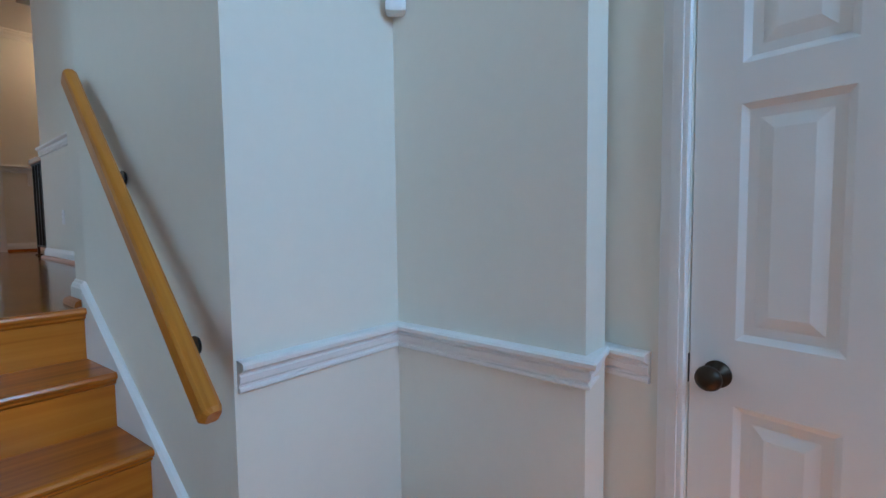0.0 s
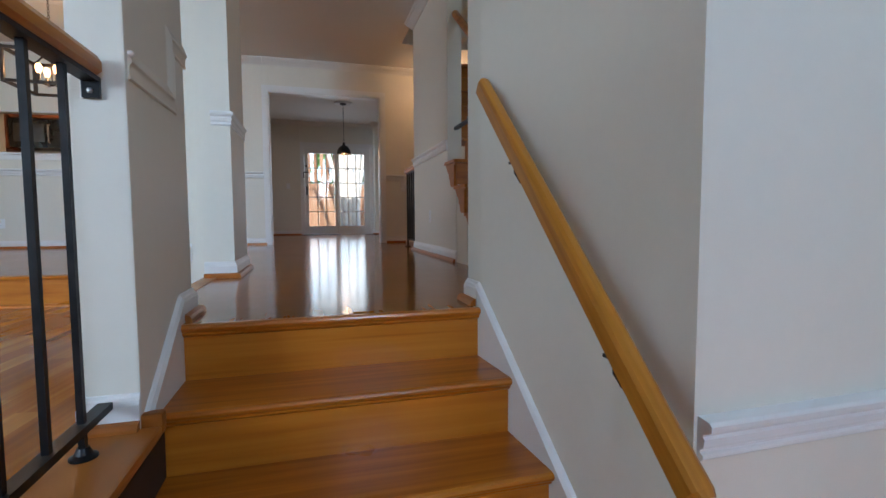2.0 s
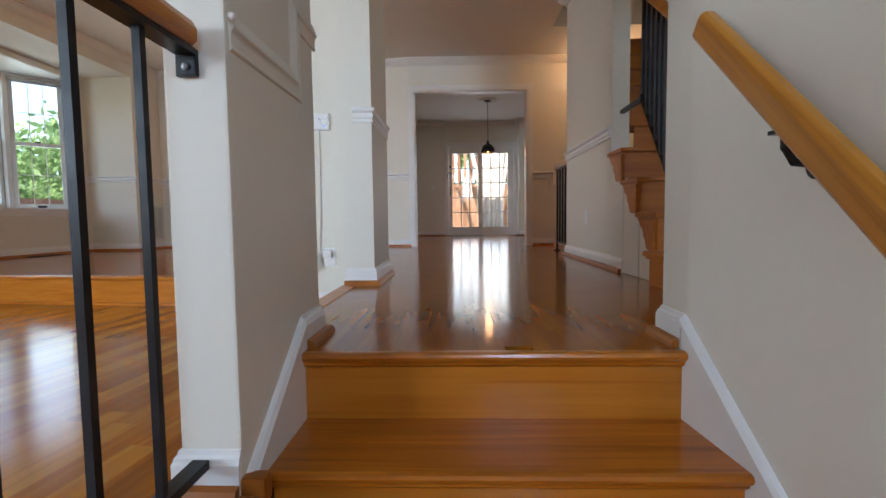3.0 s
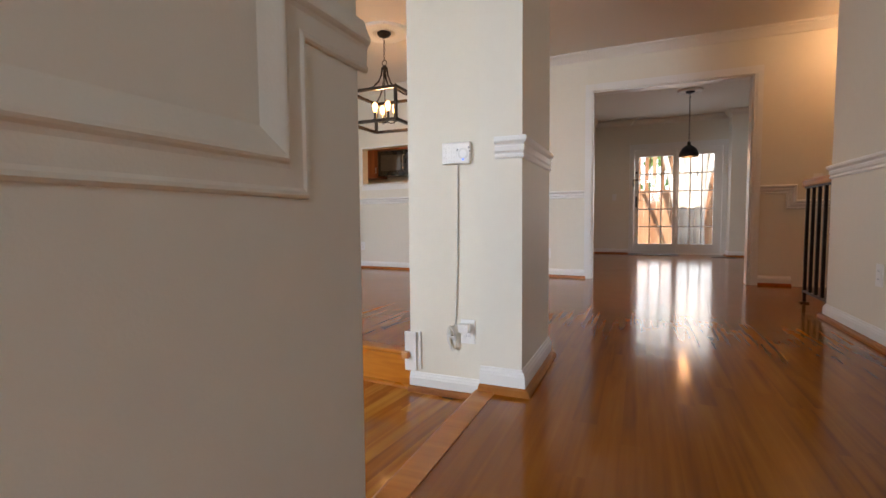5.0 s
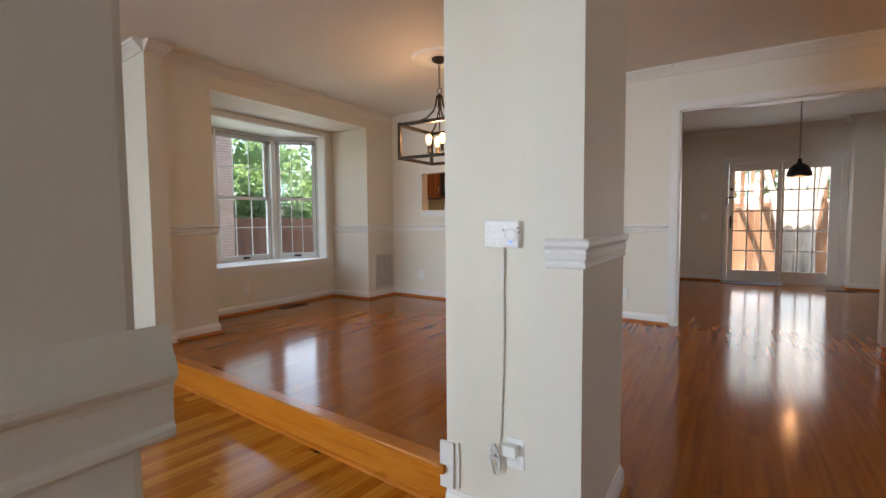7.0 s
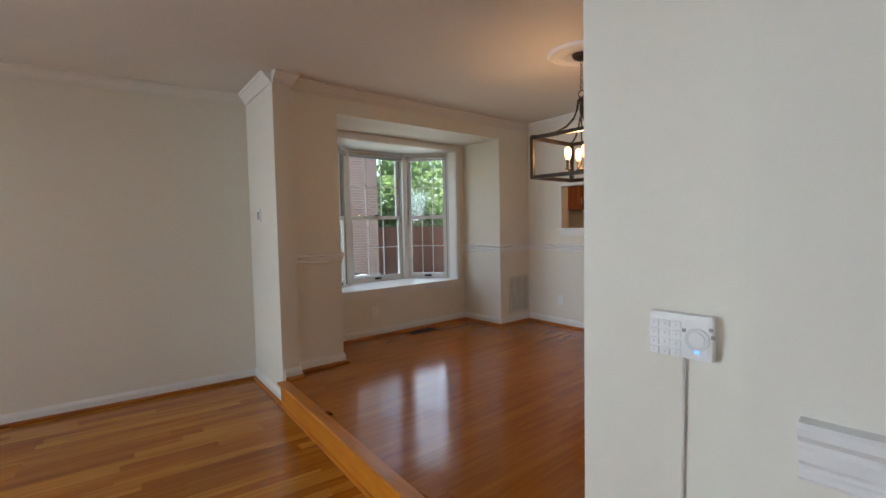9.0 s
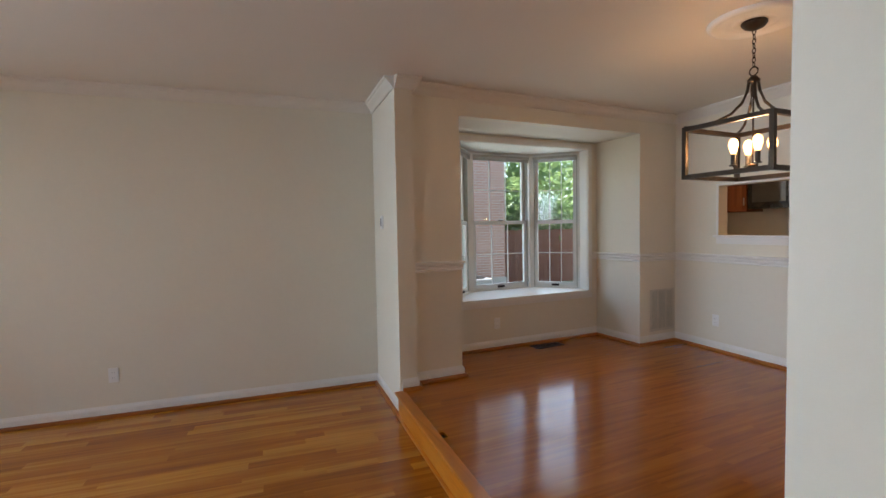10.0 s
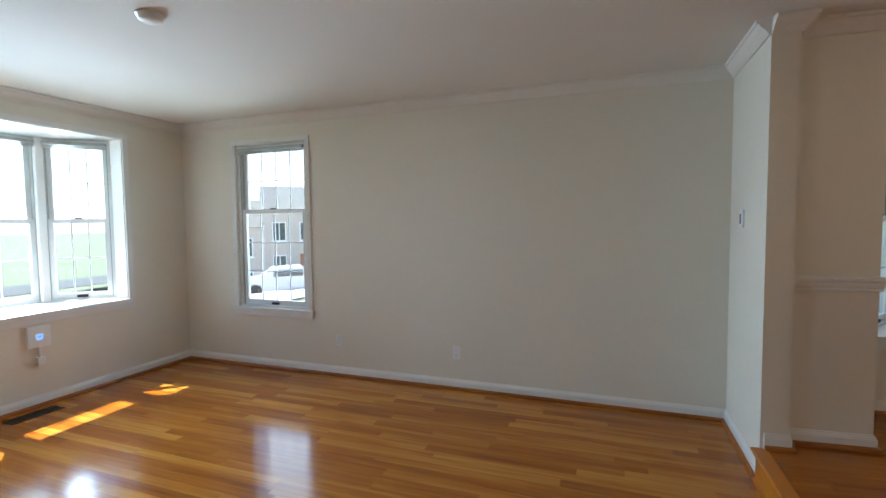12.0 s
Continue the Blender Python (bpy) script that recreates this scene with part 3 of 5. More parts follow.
# L-shaped trim where the step meets the pier
solid("pier_step_trim", boxes((-1.150, -1.085, 1.640, 1.6555, LIVING + 0.10, 0.105, 0.004), (-1.075, -1.062, 1.644, 1.656, LIVING + 0.11, 0.11, 0.003)), TRIM, "white painted trim block at the end of the step", "trim")

chair_run([(-4.26, 2.58), (-4.16, 2.58), (-4.16, 2.150), (-4.12, 2.139)], 0.915)
chair_run([(-0.64, FAR), (-4.16, 5.23), (-4.16, 4.69), (-4.78, 4.69), (-4.78, 4.60)], 0.885)
trim_run("chair_rail", [(-0.473, 1.844), (-0.473, 1.297), (-0.575, 1.297)], 0.884, [(o * 0.6, h) for o, h in CHAIR], "white painted moulded chair rail round the pier", category="chair rail")
chair_run([(1.05, 2.02), (1.05, 3.335)], 0.90)
bm = bmesh.new()
sweep(bm, [(0.98, FAR, 0.880), (1.19, FAR, 0.880), (1.19, FAR, 0.735), (2.18, FAR, 0.735)], [(h, o) for o, h in CHAIR], Vector((0, -1, 0)))
solid("chair_rail_far", bm, TRIM, "white painted chair rail that steps down on the far wall", "chair rail")
chair_run([(1.372, -1.76), (1.400, -1.618), (1.235, -1.645), (1.235, -0.985), (0.676, -0.985)], -0.118)

# stepped chair rail on the short stair wall
small = [(0, -0.001), (0.005, 0.000), (0.009, 0.003), (0.009, 0.007), (0.006, 0.011), (0.006, 0.014), (0.007, 0.032), (0.010, 0.037), (0.015, 0.040), (0.018, 0.043), (0.0175, 0.047), (0.014, 0.053), (0.010, 0.059), (0.006, 0.065), (0.003, 0.070), (0, 0.075)]
bm = bmesh.new()
sweep(bm, [(STAIR_L, -0.345, 0.688), (STAIR_L, 0.066, 0.688), (STAIR_L, 0.066, 0.877), (STAIR_L, 0.203, 0.877)], [(h, o * 0.62) for o, h in small], Vector((1, 0, 0)))
sweep(bm, [(-0.572, 0.185, 0.877), (STAIR_L, 0.185, 0.877)], small)
solid("chair_rail_stepped", bm, PAINT, "white moulded chair rail that steps up on the stair wall", "chair rail")
bm = bmesh.new()
bmesh.ops.create_uvsphere(bm, u_segments=12, v_segments=8, radius=0.0085, matrix=Matrix.Translation((STAIR_L + 0.010, -0.350, 0.748)))
solid("rail_end_knob", bm, TRIM, "small rounded white end of the chair rail", "trim", smooth=True)

crown_run([(-4.05, 1.972), LC, LF, FE])
crown_run([(-0.62, FAR), (-4.16, 5.23), (-4.16, 2.150), (-4.05, 2.118), (-4.05, 1.972)])
crown_run([(2.3, FAR), (-0.62, FAR)])
crown_run([(1.05, 2.02), (1.05, 3.335), (1.17, 3.335)])
crown_run([(2.3, 8.66), (1.30, 8.66), (1.30, 8.98), (-0.275, 8.98), (-0.275, 8.90), (-0.90, 8.90), (-0.90, 5.06)])

# ---------------------------------------------------------------- casings
def casing(name, m, w, h, wide=0.075, deep=0.018, sill=None):
    """Moulded frame of boards round an opening, local x across, y out of the wall, from z 0; sill: depth of a stool below."""
    ob = thing(name, m, "white painted moulded wooden casing round the opening", "casing", kind="structure")
    for x0 in (-wide, w):
        bm = boxes((x0, x0 + wide, 0, deep, 0, h, 0.004), (x0 + 0.012, x0 + wide - 0.026, deep, deep + 0.005, 0, h, 0.002))
        part("jamb_board", bm, TRIM, ob)
    part("head_board", boxes((-wide, w + wide, 0, deep, h, h + wide, 0.004), (-wide, w + wide, deep, deep + 0.005, h + 0.02, h + wide - 0.012, 0.002)), TRIM, ob)
    if sill:
        part("stool", boxes((-wide - 0.02, w + wide + 0.02, -0.02, sill, -0.024, 0.0, 0.006)), TRIM, ob)
        part("apron", boxes((-wide, w + wide, 0, deep, -0.085, -0.024, 0.004)), TRIM, ob)
    return ob


def facing(p, q, along, z):
    """Local frame on a wall built from p to q: x back along the wall, y into the room, at that distance from p."""
    d = Vector((q[0] - p[0], q[1] - p[1], 0)).normalized()
    at = Vector((p[0], p[1], 0)) + d * along
    right = Vector((d.y, -d.x, 0))
    return Matrix(((-d.x, right.x, 0, at.x), (-d.y, right.y, 0, at.y), (0, 0, 1, z), (0, 0, 0, 1)))


casing("opening_casing", facing((-0.62, FAR), (2.3, FAR), 1.525, HALL), 1.47, 2.02)
solid("opening_lining", boxes((-0.563, -0.551, FAR - 0.002, FAR + 0.124, HALL, 2.018), (0.891, 0.903, FAR - 0.002, FAR + 0.124, HALL, 2.018), (-0.551, 0.891, FAR - 0.002, FAR + 0.124, 2.006, 2.018)), TRIM, "white painted lining of the wide opening", "trim")
casing("closet_casing", facing((DOOR_A.x, DOOR_A.y), (DOOR_B.x, DOOR_B.y), 0.912, FOYER), 0.680, 2.045, wide=0.062)
casing("pass_through_casing", facing((-4.16, 5.23), (-0.62, FAR), 1.85, 1.16), 1.331, 0.483, wide=0.02, deep=0.006, sill=0.03)


# ---------------------------------------------------------------- windows
PANES = {}


def pane_mesh(w, h):
    key = (round(w, 4), round(h, 4))
    if key not in PANES:
        PANES[key] = mesh_of("pane", boxes((0, w, -0.002, 0.002, 0, h)), GLASS)
    return PANES[key]


def sash(ob, w, h, y, z, cols=3, rows=2, rail=0.042, bottom=0.055, label=""):
    bm = boxes((0, rail, y, y + 0.034, z, z + h, 0.003), (w - rail, w, y, y + 0.034, z, z + h, 0.003),
               (rail, w - rail, y, y + 0.034, z, z + bottom, 0.003), (rail, w - rail, y, y + 0.034, z + h - rail, z + h, 0.003))
    frame_ob = part("sash", bm, VINYL, ob)
    iw, ih, z0 = w - 2 * rail, h - rail - bottom, z + bottom
    bm = bmesh.new()
    for i in range(1, cols):
        x = rail + iw * i / cols
        box(bm, x - 0.0045, x + 0.0045, y + 0.011, y + 0.023, z0, z0 + ih)
    for j in range(1, rows):
        zz = z0 + ih * j / rows
        box(bm, rail, w - rail, y + 0.012, y + 0.022, zz - 0.0045, zz + 0.0045)
    part("muntin", bm, VINYL, frame_ob, "white glazing bars")
    for i in range(cols):
        for j in range(rows):
            p = new("pane", pane_mesh(iw / cols, ih / rows))
            p.parent, p.visible_shadow = frame_ob, False
            p.location = (rail + iw * i / cols, y + 0.017, z0 + ih * j / rows)
    return frame_ob


def window_unit(name, m, w, h, label, blind=True, lining=0.03, split=0.5, cols=3, low_rows=2):
    """Double-hung window: local x across, y outwards, z up from the sill."""
    ob = thing(name, m, label, "window", kind="structure")
    part("window_frame", boxes((0, lining, 0, 0.11, 0, h), (w - lining, w, 0, 0.11, 0, h), (lining, w - lining, 0, 0.11, h - lining, h), (lining, w - lining, 0.0, 0.11, 0, 0.02)), VINYL, ob)
    part("jamb_liner", boxes((lining, lining + 0.012, 0.015, 0.1, 0.02, h - lining), (w - lining - 0.012, w - lining, 0.015, 0.1, 0.02, h - lining)), LINER, ob, "dark grey-green jamb liner")
    iw, half = w - 2 * lining - 0.024, (h - lining - 0.02) * split
    top = h - lining - 0.02 - half
    lower = sash(ob, iw, half + 0.02, 0.022, 0.02, cols, low_rows)
    upper = sash(ob, iw, top + 0.02, 0.060, 0.02 + half - 0.02, cols, 2, bottom=0.042)
    for s in (lower, upper):
        s.location.x = lining + 0.012
    part("sash_lock", boxes((w / 2 - 0.03, w / 2 + 0.03, 0.008, 0.03, 0.02 + half + 0.018, 0.02 + half + 0.034, 0.004)), BLACK, ob, "dark sash lock")
    part("lift_handle", boxes((w / 2 - 0.045, w / 2 + 0.045, 0.004, 0.022, 0.03, 0.055, 0.005)), BLACK, ob, "dark metal sash lift")
    if blind:
        bl = part("blind_headrail", boxes((lining + 0.005, w - lining - 0.005, -0.03, 0.015, h - lining - 0.032, h - lining - 0.002, 0.003)), BLIND, ob, "raised mini blind under its head rail")
        for k in range(5):
            part("blind_slat", boxes((lining + 0.01, w - lining - 0.01, -0.026, 0.0, h - lining - 0.040 - 0.006 * k, h - lining - 0.037 - 0.006 * k)), BLIND, bl)
    return ob


def bay(name, m, w, z0, z1, label, depth=0.42, run=0.40, wall_deep=0.12):
    """Three-sided bay: local x across, y outwards, z as in the place. Seat board, head, posts and three windows."""
    ob = thing(name, m, label, "bay window", kind="structure")
    d0, d1 = wall_deep, wall_deep + depth
    corners = [(0, d0), (run, d1), (w - run, d1), (w, d0)]
    bm = bmesh.new()
    prism(bm, [(-0.02, -0.03), (-0.02, 0.0), (0, 0.0), (0, d0), (run - 0.05, d1 + 0.1), (w - run + 0.05, d1 + 0.1), (w, d0), (w, 0.0), (w + 0.02, 0.0), (w + 0.02, -0.03)], z0 - 0.028, z0 + 0.004)
    part("seat_board", bm, TRIM, ob, "white painted seat board")
    bm = bmesh.new()
    prism(bm, [(0, 0.0), (0, d0), (run - 0.05, d1 + 0.1), (w - run + 0.05, d1 + 0.1), (w, d0), (w, 0)], z1 - 0.004, z1 + 0.03)
    part("head_board", bm, TRIM, ob)
    bm = bmesh.new()
    prism(bm, [(-0.15, d0 + 0.01), (run - 0.12, d1 + 0.2), (w - run + 0.12, d1 + 0.2), (w + 0.15, d0 + 0.01)], z1 + 0.03, z1 + 0.28)
    part("roof", bm, ROOF, ob)
    bm = bmesh.new()
    prism(bm, [(0.0, d0 - 0.1), (run, d1 + 0.1), (w - run, d1 + 0.1), (w, d0 - 0.1)], z0 - 1.0, z0 - 0.03)
    part("lower_wall", bm, BRICK, ob)
    for (xa, ya), (xb, yb) in zip(corners, corners[1:]):
        length = math.hypot(xb - xa, yb - ya)
        u = Vector(((xb - xa) / length, (yb - ya) / length, 0))
        out = Vector((-u.y, u.x, 0))
        local = Matrix(((u.x, out.x, 0, xa), (u.y, out.y, 0, ya), (0, 0, 1, z0), (0, 0, 0, 1)))
        window_unit("window_1", m @ local, length, z1 - z0 - 0.004, "white double-hung bay window with glazing bars and dark liners")
    for x, y in corners[1:3]:
        part("mullion_post", boxes((x - 0.035, x + 0.035, y - 0.025, y + 0.10, z0, z1, 0.01)), TRIM, ob)
    wide = 0.055
    part("casing_side", boxes((-wide, 0, -0.018, 0, z0, z1 + wide, 0.004)), TRIM, ob)
    part("casing_side", boxes((w, w + wide, -0.018, 0, z0, z1 + wide, 0.004)), TRIM, ob)
    part("casing_head", boxes((0, w, -0.018, 0, z1, z1 + wide, 0.004)), TRIM, ob)
    part("apron", boxes((-wide, w + wide, -0.016, 0, z0 - 0.085, z0 - 0.028, 0.004)), TRIM, ob)
    part("reveal", boxes((0.0, 0.006, 0, d0, z0, z1), (w - 0.006, w, 0, d0, z0, z1)), TRIM, ob)
    return ob


bay("dining_bay", Matrix(((0, -1, 0, -4.78), (1, 0, 0, 2.91), (0, 0, 1, 0), (0, 0, 0, 1))), 1.64, 0.53, 2.14, "white three-sided bay window with a painted seat board in the dining alcove")
fd = Vector((LF[0] - FE[0], LF[1] - FE[1], 0)).normalized()
fo = Vector((-fd.y, fd.x, 0))
fa = Vector((LF[0], LF[1], 0)) - fd * 2.36
bay("living_bay", Matrix(((fd.x, fo.x, 0, fa.x), (fd.y, fo.y, 0, fa.y), (0, 0, 1, 0), (0, 0, 0, 1))), 1.67, 0.60, 2.18, "white three-sided bay window at the front of the living room", wall_deep=0.16)
ld = Vector((LC[0] - LF[0], LC[1] - LF[1], 0)).normalized()
lo = Vector((-ld.y, ld.x, 0))
la = Vector((LF[0], LF[1], 0)) + ld * 0.745
lm = Matrix(((ld.x, lo.x, 0, la.x), (ld.y, lo.y, 0, la.y), (0, 0, 1, 0.45), (0, 0, 0, 1)))
window_unit("window_2", lm @ Matrix.Translation((0, 0.02, 0)), 0.895, 1.715, "white double-hung window with glazing bars and a raised blind", split=0.6, cols=4, low_rows=3)
casing("window_casing", lm @ Matrix(((1, 0, 0, 0), (0, -1, 0, 0), (0, 0, 1, 0), (0, 0, 0, 1))), 0.895, 1.715, wide=0.05, sill=0.035)

# ---------------------------------------------------------------- lamps in the openings
bay_c = fa + fd * 0.83
window_lamp("daylight_front", bay_c + fo * 0.95 + Vector((0, 0, 1.5)), (-1.1, 1.6, 0.9), 1.7, 1.5, 35, (0.68, 0.87, 1.0), spread=100)
window_lamp("daylight_side", lm @ Vector((0.44, 0.45, 0.86)), lm @ Vector((0.44, -0.5, 0.80)), 1.1, 1.7, 7, spread=130)
window_lamp("daylight_dining", (-5.62, 3.73, 1.40), (-4.0, 3.6, 1.1), 1.0, 1.4, 0.9, (0.78, 0.90, 1.0))
window_lamp("daylight_dining_side", (-5.32, 2.90, 1.38), (-4.5, 3.7, 1.25), 0.55, 1.4, 0.8, (0.78, 0.90, 1.0))
window_lamp("daylight_dining_north", (-5.34, 4.58, 1.38), (-4.4, 3.7, 1.2), 0.55, 1.4, 1.7, (0.78, 0.90, 1.0))
window_lamp("daylight_patio", (0.5, 9.35, 1.2), (0.5, 8.5, 1.1), 1.5, 1.9, 5.0)
window_lamp("daylight_entry", (0.62, -4.13, 1.85), (0.62, -2.6, 0.7), 0.9, 1.2, 6.5, (0.52, 0.78, 1.0), spread=120)

# ---------------------------------------------------------------- hand rail on the stair wall
handrail = thing("handrail", Matrix(), "orange-brown oak hand rail on black brackets at the stair wall", "hand rail")
RAIL_A, RAIL_B = Vector((0.562, -0.150, 0.806)), Vector((0.562, -1.120, -0.084))
along = (RAIL_B - RAIL_A).normalized()
bm = bmesh.new()
outline = [(-0.025, -0.040), (-0.025, -0.002), (-0.021, 0.008), (-0.012, 0.013), (0.004, 0.013), (0.012, 0.008), (0.015, -0.002), (0.015, -0.040), (0.010, -0.048), (-0.019, -0.048)]
upv = Vector((1, 0, 0)).cross(along).normalized()
upv = upv if upv.z > 0 else -upv
rows = []
for d, s in ((-0.012, 0.72), (0.0, 1.0), ((RAIL_B - RAIL_A).length, 1.0), ((RAIL_B - RAIL_A).length + 0.012, 0.72)):
    c = RAIL_A + along * d
    rows.append([bm.verts.new(c + Vector((1, 0, 0)) * a * s + upv * b * s) for a, b in outline])
for a, b in zip(rows, rows[1:]):
    for k in range(len(outline)):
        bm.faces.new((a[k], a[(k + 1) % len(outline)], b[(k + 1) % len(outline)], b[k]))
bm.faces.new(rows[0])
bm.faces.new(rows[-1][::-1])
part("rail", bm, OAK_HANDRAIL, handrail)
for f in (0.30, 0.80):
    c = RAIL_A + along * (f * (RAIL_B - RAIL_A).length) - upv * 0.046
    bm = bmesh.new()
    tube(bm, [c + Vector((0, 0, 0.0)), c + Vector((0.0, 0, -0.03)), c + Vector((0.015, 0, -0.055)), c + Vector((0.060, 0, -0.06))], 0.008)
    bmesh.ops.create_cone(bm, cap_ends=True, segments=16, radius1=0.026, radius2=0.022, depth=0.008, matrix=Matrix.Translation(c + Vector((0.058, 0, -0.06))) @ Matrix.Rotation(radians(90), 4, "Y"))
    box(bm, c.x - 0.012, c.x + 0.012, c.y - 0.03, c.y + 0.03, c.z - 0.004, c.z + 0.003)
    part("bracket", bm, BLACK, handrail, "black metal bracket")

# ---------------------------------------------------------------- guard rail above the entry
guard = thing("guard_rail", Matrix(), "black square-bar guard rail with an oak cap above the entry", "railing")
GX = -0.520
bm = bmesh.new()
sweep(bm, [(GX, -0.385, 0.683), (GX, -3.72, 0.683)], [(-0.030, 0.008), (-0.030, 0.030), (-0.022, 0.044), (0.022, 0.044), (0.030, 0.030), (0.030, 0.008), (0.020, 0.0), (-0.020, 0.0)])
part("cap", bm, OAK_RAIL, guard, "rounded oak cap")
part("top_bar", boxes((GX - 0.019, GX + 0.019, -3.72, -0.375, 0.671, 0.682)), BLACK, guard)
part("bottom_bar", boxes((GX - 0.016, GX + 0.016, -3.72, -0.385, -0.125, -0.107)), BLACK, guard)
part("end_bracket", boxes((GX - 0.019, GX + 0.019, -0.376, -0.363, 0.632, 0.682, 0.002)), BLACK, guard)
bm = bmesh.new()
lathe(bm, (0, 0, 0), [(0.0, 0.0), (0.007, 0.0), (0.007, 0.004), (0.0, 0.006)], 6)
bm.transform(Matrix.Translation((GX, -0.376, 0.648)) @ Matrix.Rotation(radians(90), 4, "X"))
part("bolt", bm, STEEL, guard, "steel bolt head")
k, y = 0, -0.505
while y > -3.7:
    post = k % 12 == 0
    b = part("post" if post else "baluster", boxes((GX - 0.0068, GX + 0.0068, y - 0.0068, y + 0.0068, LIVING + 0.004 if post else -0.107, 0.671)), BLACK, guard)
    if post:
        bm = bmesh.new()
        lathe(bm, (GX, y, LIVING + 0.003), [(0.0, 0.0), (0.028, 0.0), (0.028, 0.006), (0.018, 0.012), (0.012, 0.026), (0.0, 0.026)], 20)
        part("foot", bm, BLACK, b)
    k, y = k + 1, y - 0.140

# ---------------------------------------------------------------- closet door
dm = facing((DOOR_A.x, DOOR_A.y), (DOOR_B.x, DOOR_B.y), 0.909, FOYER)
door = thing("door_1", dm, "closed white six-panel door with a dark round knob", "door", kind="structure")
DW, DH = 0.674, 2.035
cols = [(0.100, 0.292), (0.386, 0.578)]
lines = [(0.26, 0.83), (0.98, 1.50), (1.585, 1.85)]
bm = bmesh.new()
xs = [0.0] + [v for c in cols for v in c] + [DW]
zs = [0.008] + [v for c in lines for v in c] + [DH]
for i in range(len(xs) - 1):
    for j in range(len(zs) - 1):
        hollow = any(a == xs[i] for a, b in cols) and any(a == zs[j] for a, b in lines)
        if not hollow:
            box(bm, xs[i], xs[i + 1], -0.045, -0.010, zs[j], zs[j + 1])
part("stile_frame", bm, TRIM, door)
for a, b in cols:
    for lo_z, hi_z in lines:
        bm = bmesh.new()
        rings = []
        for inset, y in ((0.0, -0.010), (0.014, -0.019), (0.034, -0.019), (0.060, -0.013)):
            rings.append([bm.verts.new(v) for v in ((a + inset, y, lo_z + inset), (b - inset, y, lo_z + inset), (b - inset, y, hi_z - inset), (a + inset, y, hi_z - inset))])
        for r0, r1 in zip(rings, rings[1:]):
            for q in range(4):
                bm.faces.new((r0[q], r0[(q + 1) % 4], r1[(q + 1) % 4], r1[q]))
        bm.faces.new(rings[-1])
        back = [bm.verts.new((v.co.x, -0.040, v.co.z)) for v in rings[0]]
        for q in range(4):
            bm.faces.new((back[q], back[(q + 1) % 4], rings[0][(q + 1) % 4], rings[0][q]))
        bm.faces.new(back[::-1])
        part("panel", bm, TRIM, door)
knob_c = Vector((DW - 0.062, -0.010, 0.895))
bm = bmesh.new()
lathe(bm, (0, 0, 0), [(0.0, 0.0), (0.031, 0.0), (0.031, 0.005), (0.014, 0.010), (0.012, 0.030), (0.024, 0.036), (0.029, 0.048), (0.026, 0.060), (0.012, 0.067), (0.0, 0.068)], 28)
bm.transform(Matrix.Translation(knob_c) @ Matrix.Rotation(radians(-90), 4, "X"))
part("door_knob", bm, BRONZE, door, "dark bronze round knob", smooth=True)
part("latch", boxes((DW + 0.0005, DW + 0.0025, -0.040, -0.006, 0.86, 0.93)), BRONZE, door)

# corner sensor above the chair rail
bm = boxes((-0.032, 0.032, -0.028, 0.028, 0.0, 0.11, 0.014))
sensor = tagged(new("motion_sensor", mesh_of("motion_sensor", bm, PLASTIC)), "small white plastic motion sensor in the wall corner", "sensor")
sensor.matrix_world = pose(1.210, -1.025, 0.955, 0, 0, -45)


# ---------------------------------------------------------------- small wall fixtures
def on_wall(p, q, along, z):
    return facing(p, q, along, z)


def outlet(m, label, plug=False, socket=True):
    ob = thing("wall_outlet" if socket else "wall_switch", m, label, "outlet" if socket else "switch")
    part("plate", boxes((-0.036, 0.036, 0, 0.005, -0.058, 0.058, 0.003)), PLASTIC, ob)
    if socket:
        for z in (-0.021, 0.021):
            s = part("socket", boxes((-0.016, 0.016, 0.005, 0.0075, z - 0.014, z + 0.014, 0.002)), PLASTIC, ob)
            part("slot", boxes((-0.008, -0.0055, 0.0072, 0.0080, z - 0.004, z + 0.006), (0.0055, 0.008, 0.0072, 0.0080, z - 0.004, z + 0.006)), GREY, s)
    else:
        part("toggle", boxes((-0.005, 0.005, 0.005, 0.016, -0.010, 0.012, 0.002)), PLASTIC, ob)
    return ob


outlet(on_wall(LF, LC, 3.222, 0.147), "white duplex wall outlet above the baseboard")
outlet(on_wall(LF, LC, 1.985, 0.165), "white duplex wall outlet above the baseboard near the window")
outlet(on_wall((-4.78, 2.46), (-4.78, 4.81), 0.86, 0.27), "white duplex outlet below the bay window seat")
outlet(on_wall((-4.16, 5.23), (-0.62, FAR), 0.50, 0.305), "white duplex outlet low on the dining wall")
outlet(on_wall((-0.62, FAR), (2.3, FAR), 0.0, 0.27) @ pose(0.42, 0, 0), "white duplex outlet low beside the wide opening")
outlet(Matrix(((0, -1, 0, 1.05), (1, 0, 0, 2.62), (0, 0, 1, 0.36), (0, 0, 0, 1))), "white duplex outlet low on the hall wall")
outlet(on_wall((-0.95, 8.90), (-0.275, 8.90), 0.42, 1.05), "white light switch beside the patio door", socket=False)
outlet(on_wall((2.18, FAR), (1.2, FAR), 0.0, 1.0) @ Matrix.Rotation(math.pi, 4, "Z") @ pose(0.75, 0, 0), "white light switch on the far hall wall", socket=False)
outlet(on_wall((-1.147, 1.656), (-0.636, 1.656), 0.330, 0.130), "white duplex outlet on the pier with a charger plugged in")
TH = on_wall((-4.894, 2.053), (-4.05, 1.972), 0.345, 1.335)
th = thing("thermostat", TH, "small white wall control with a dark front on the wall return", "thermostat")
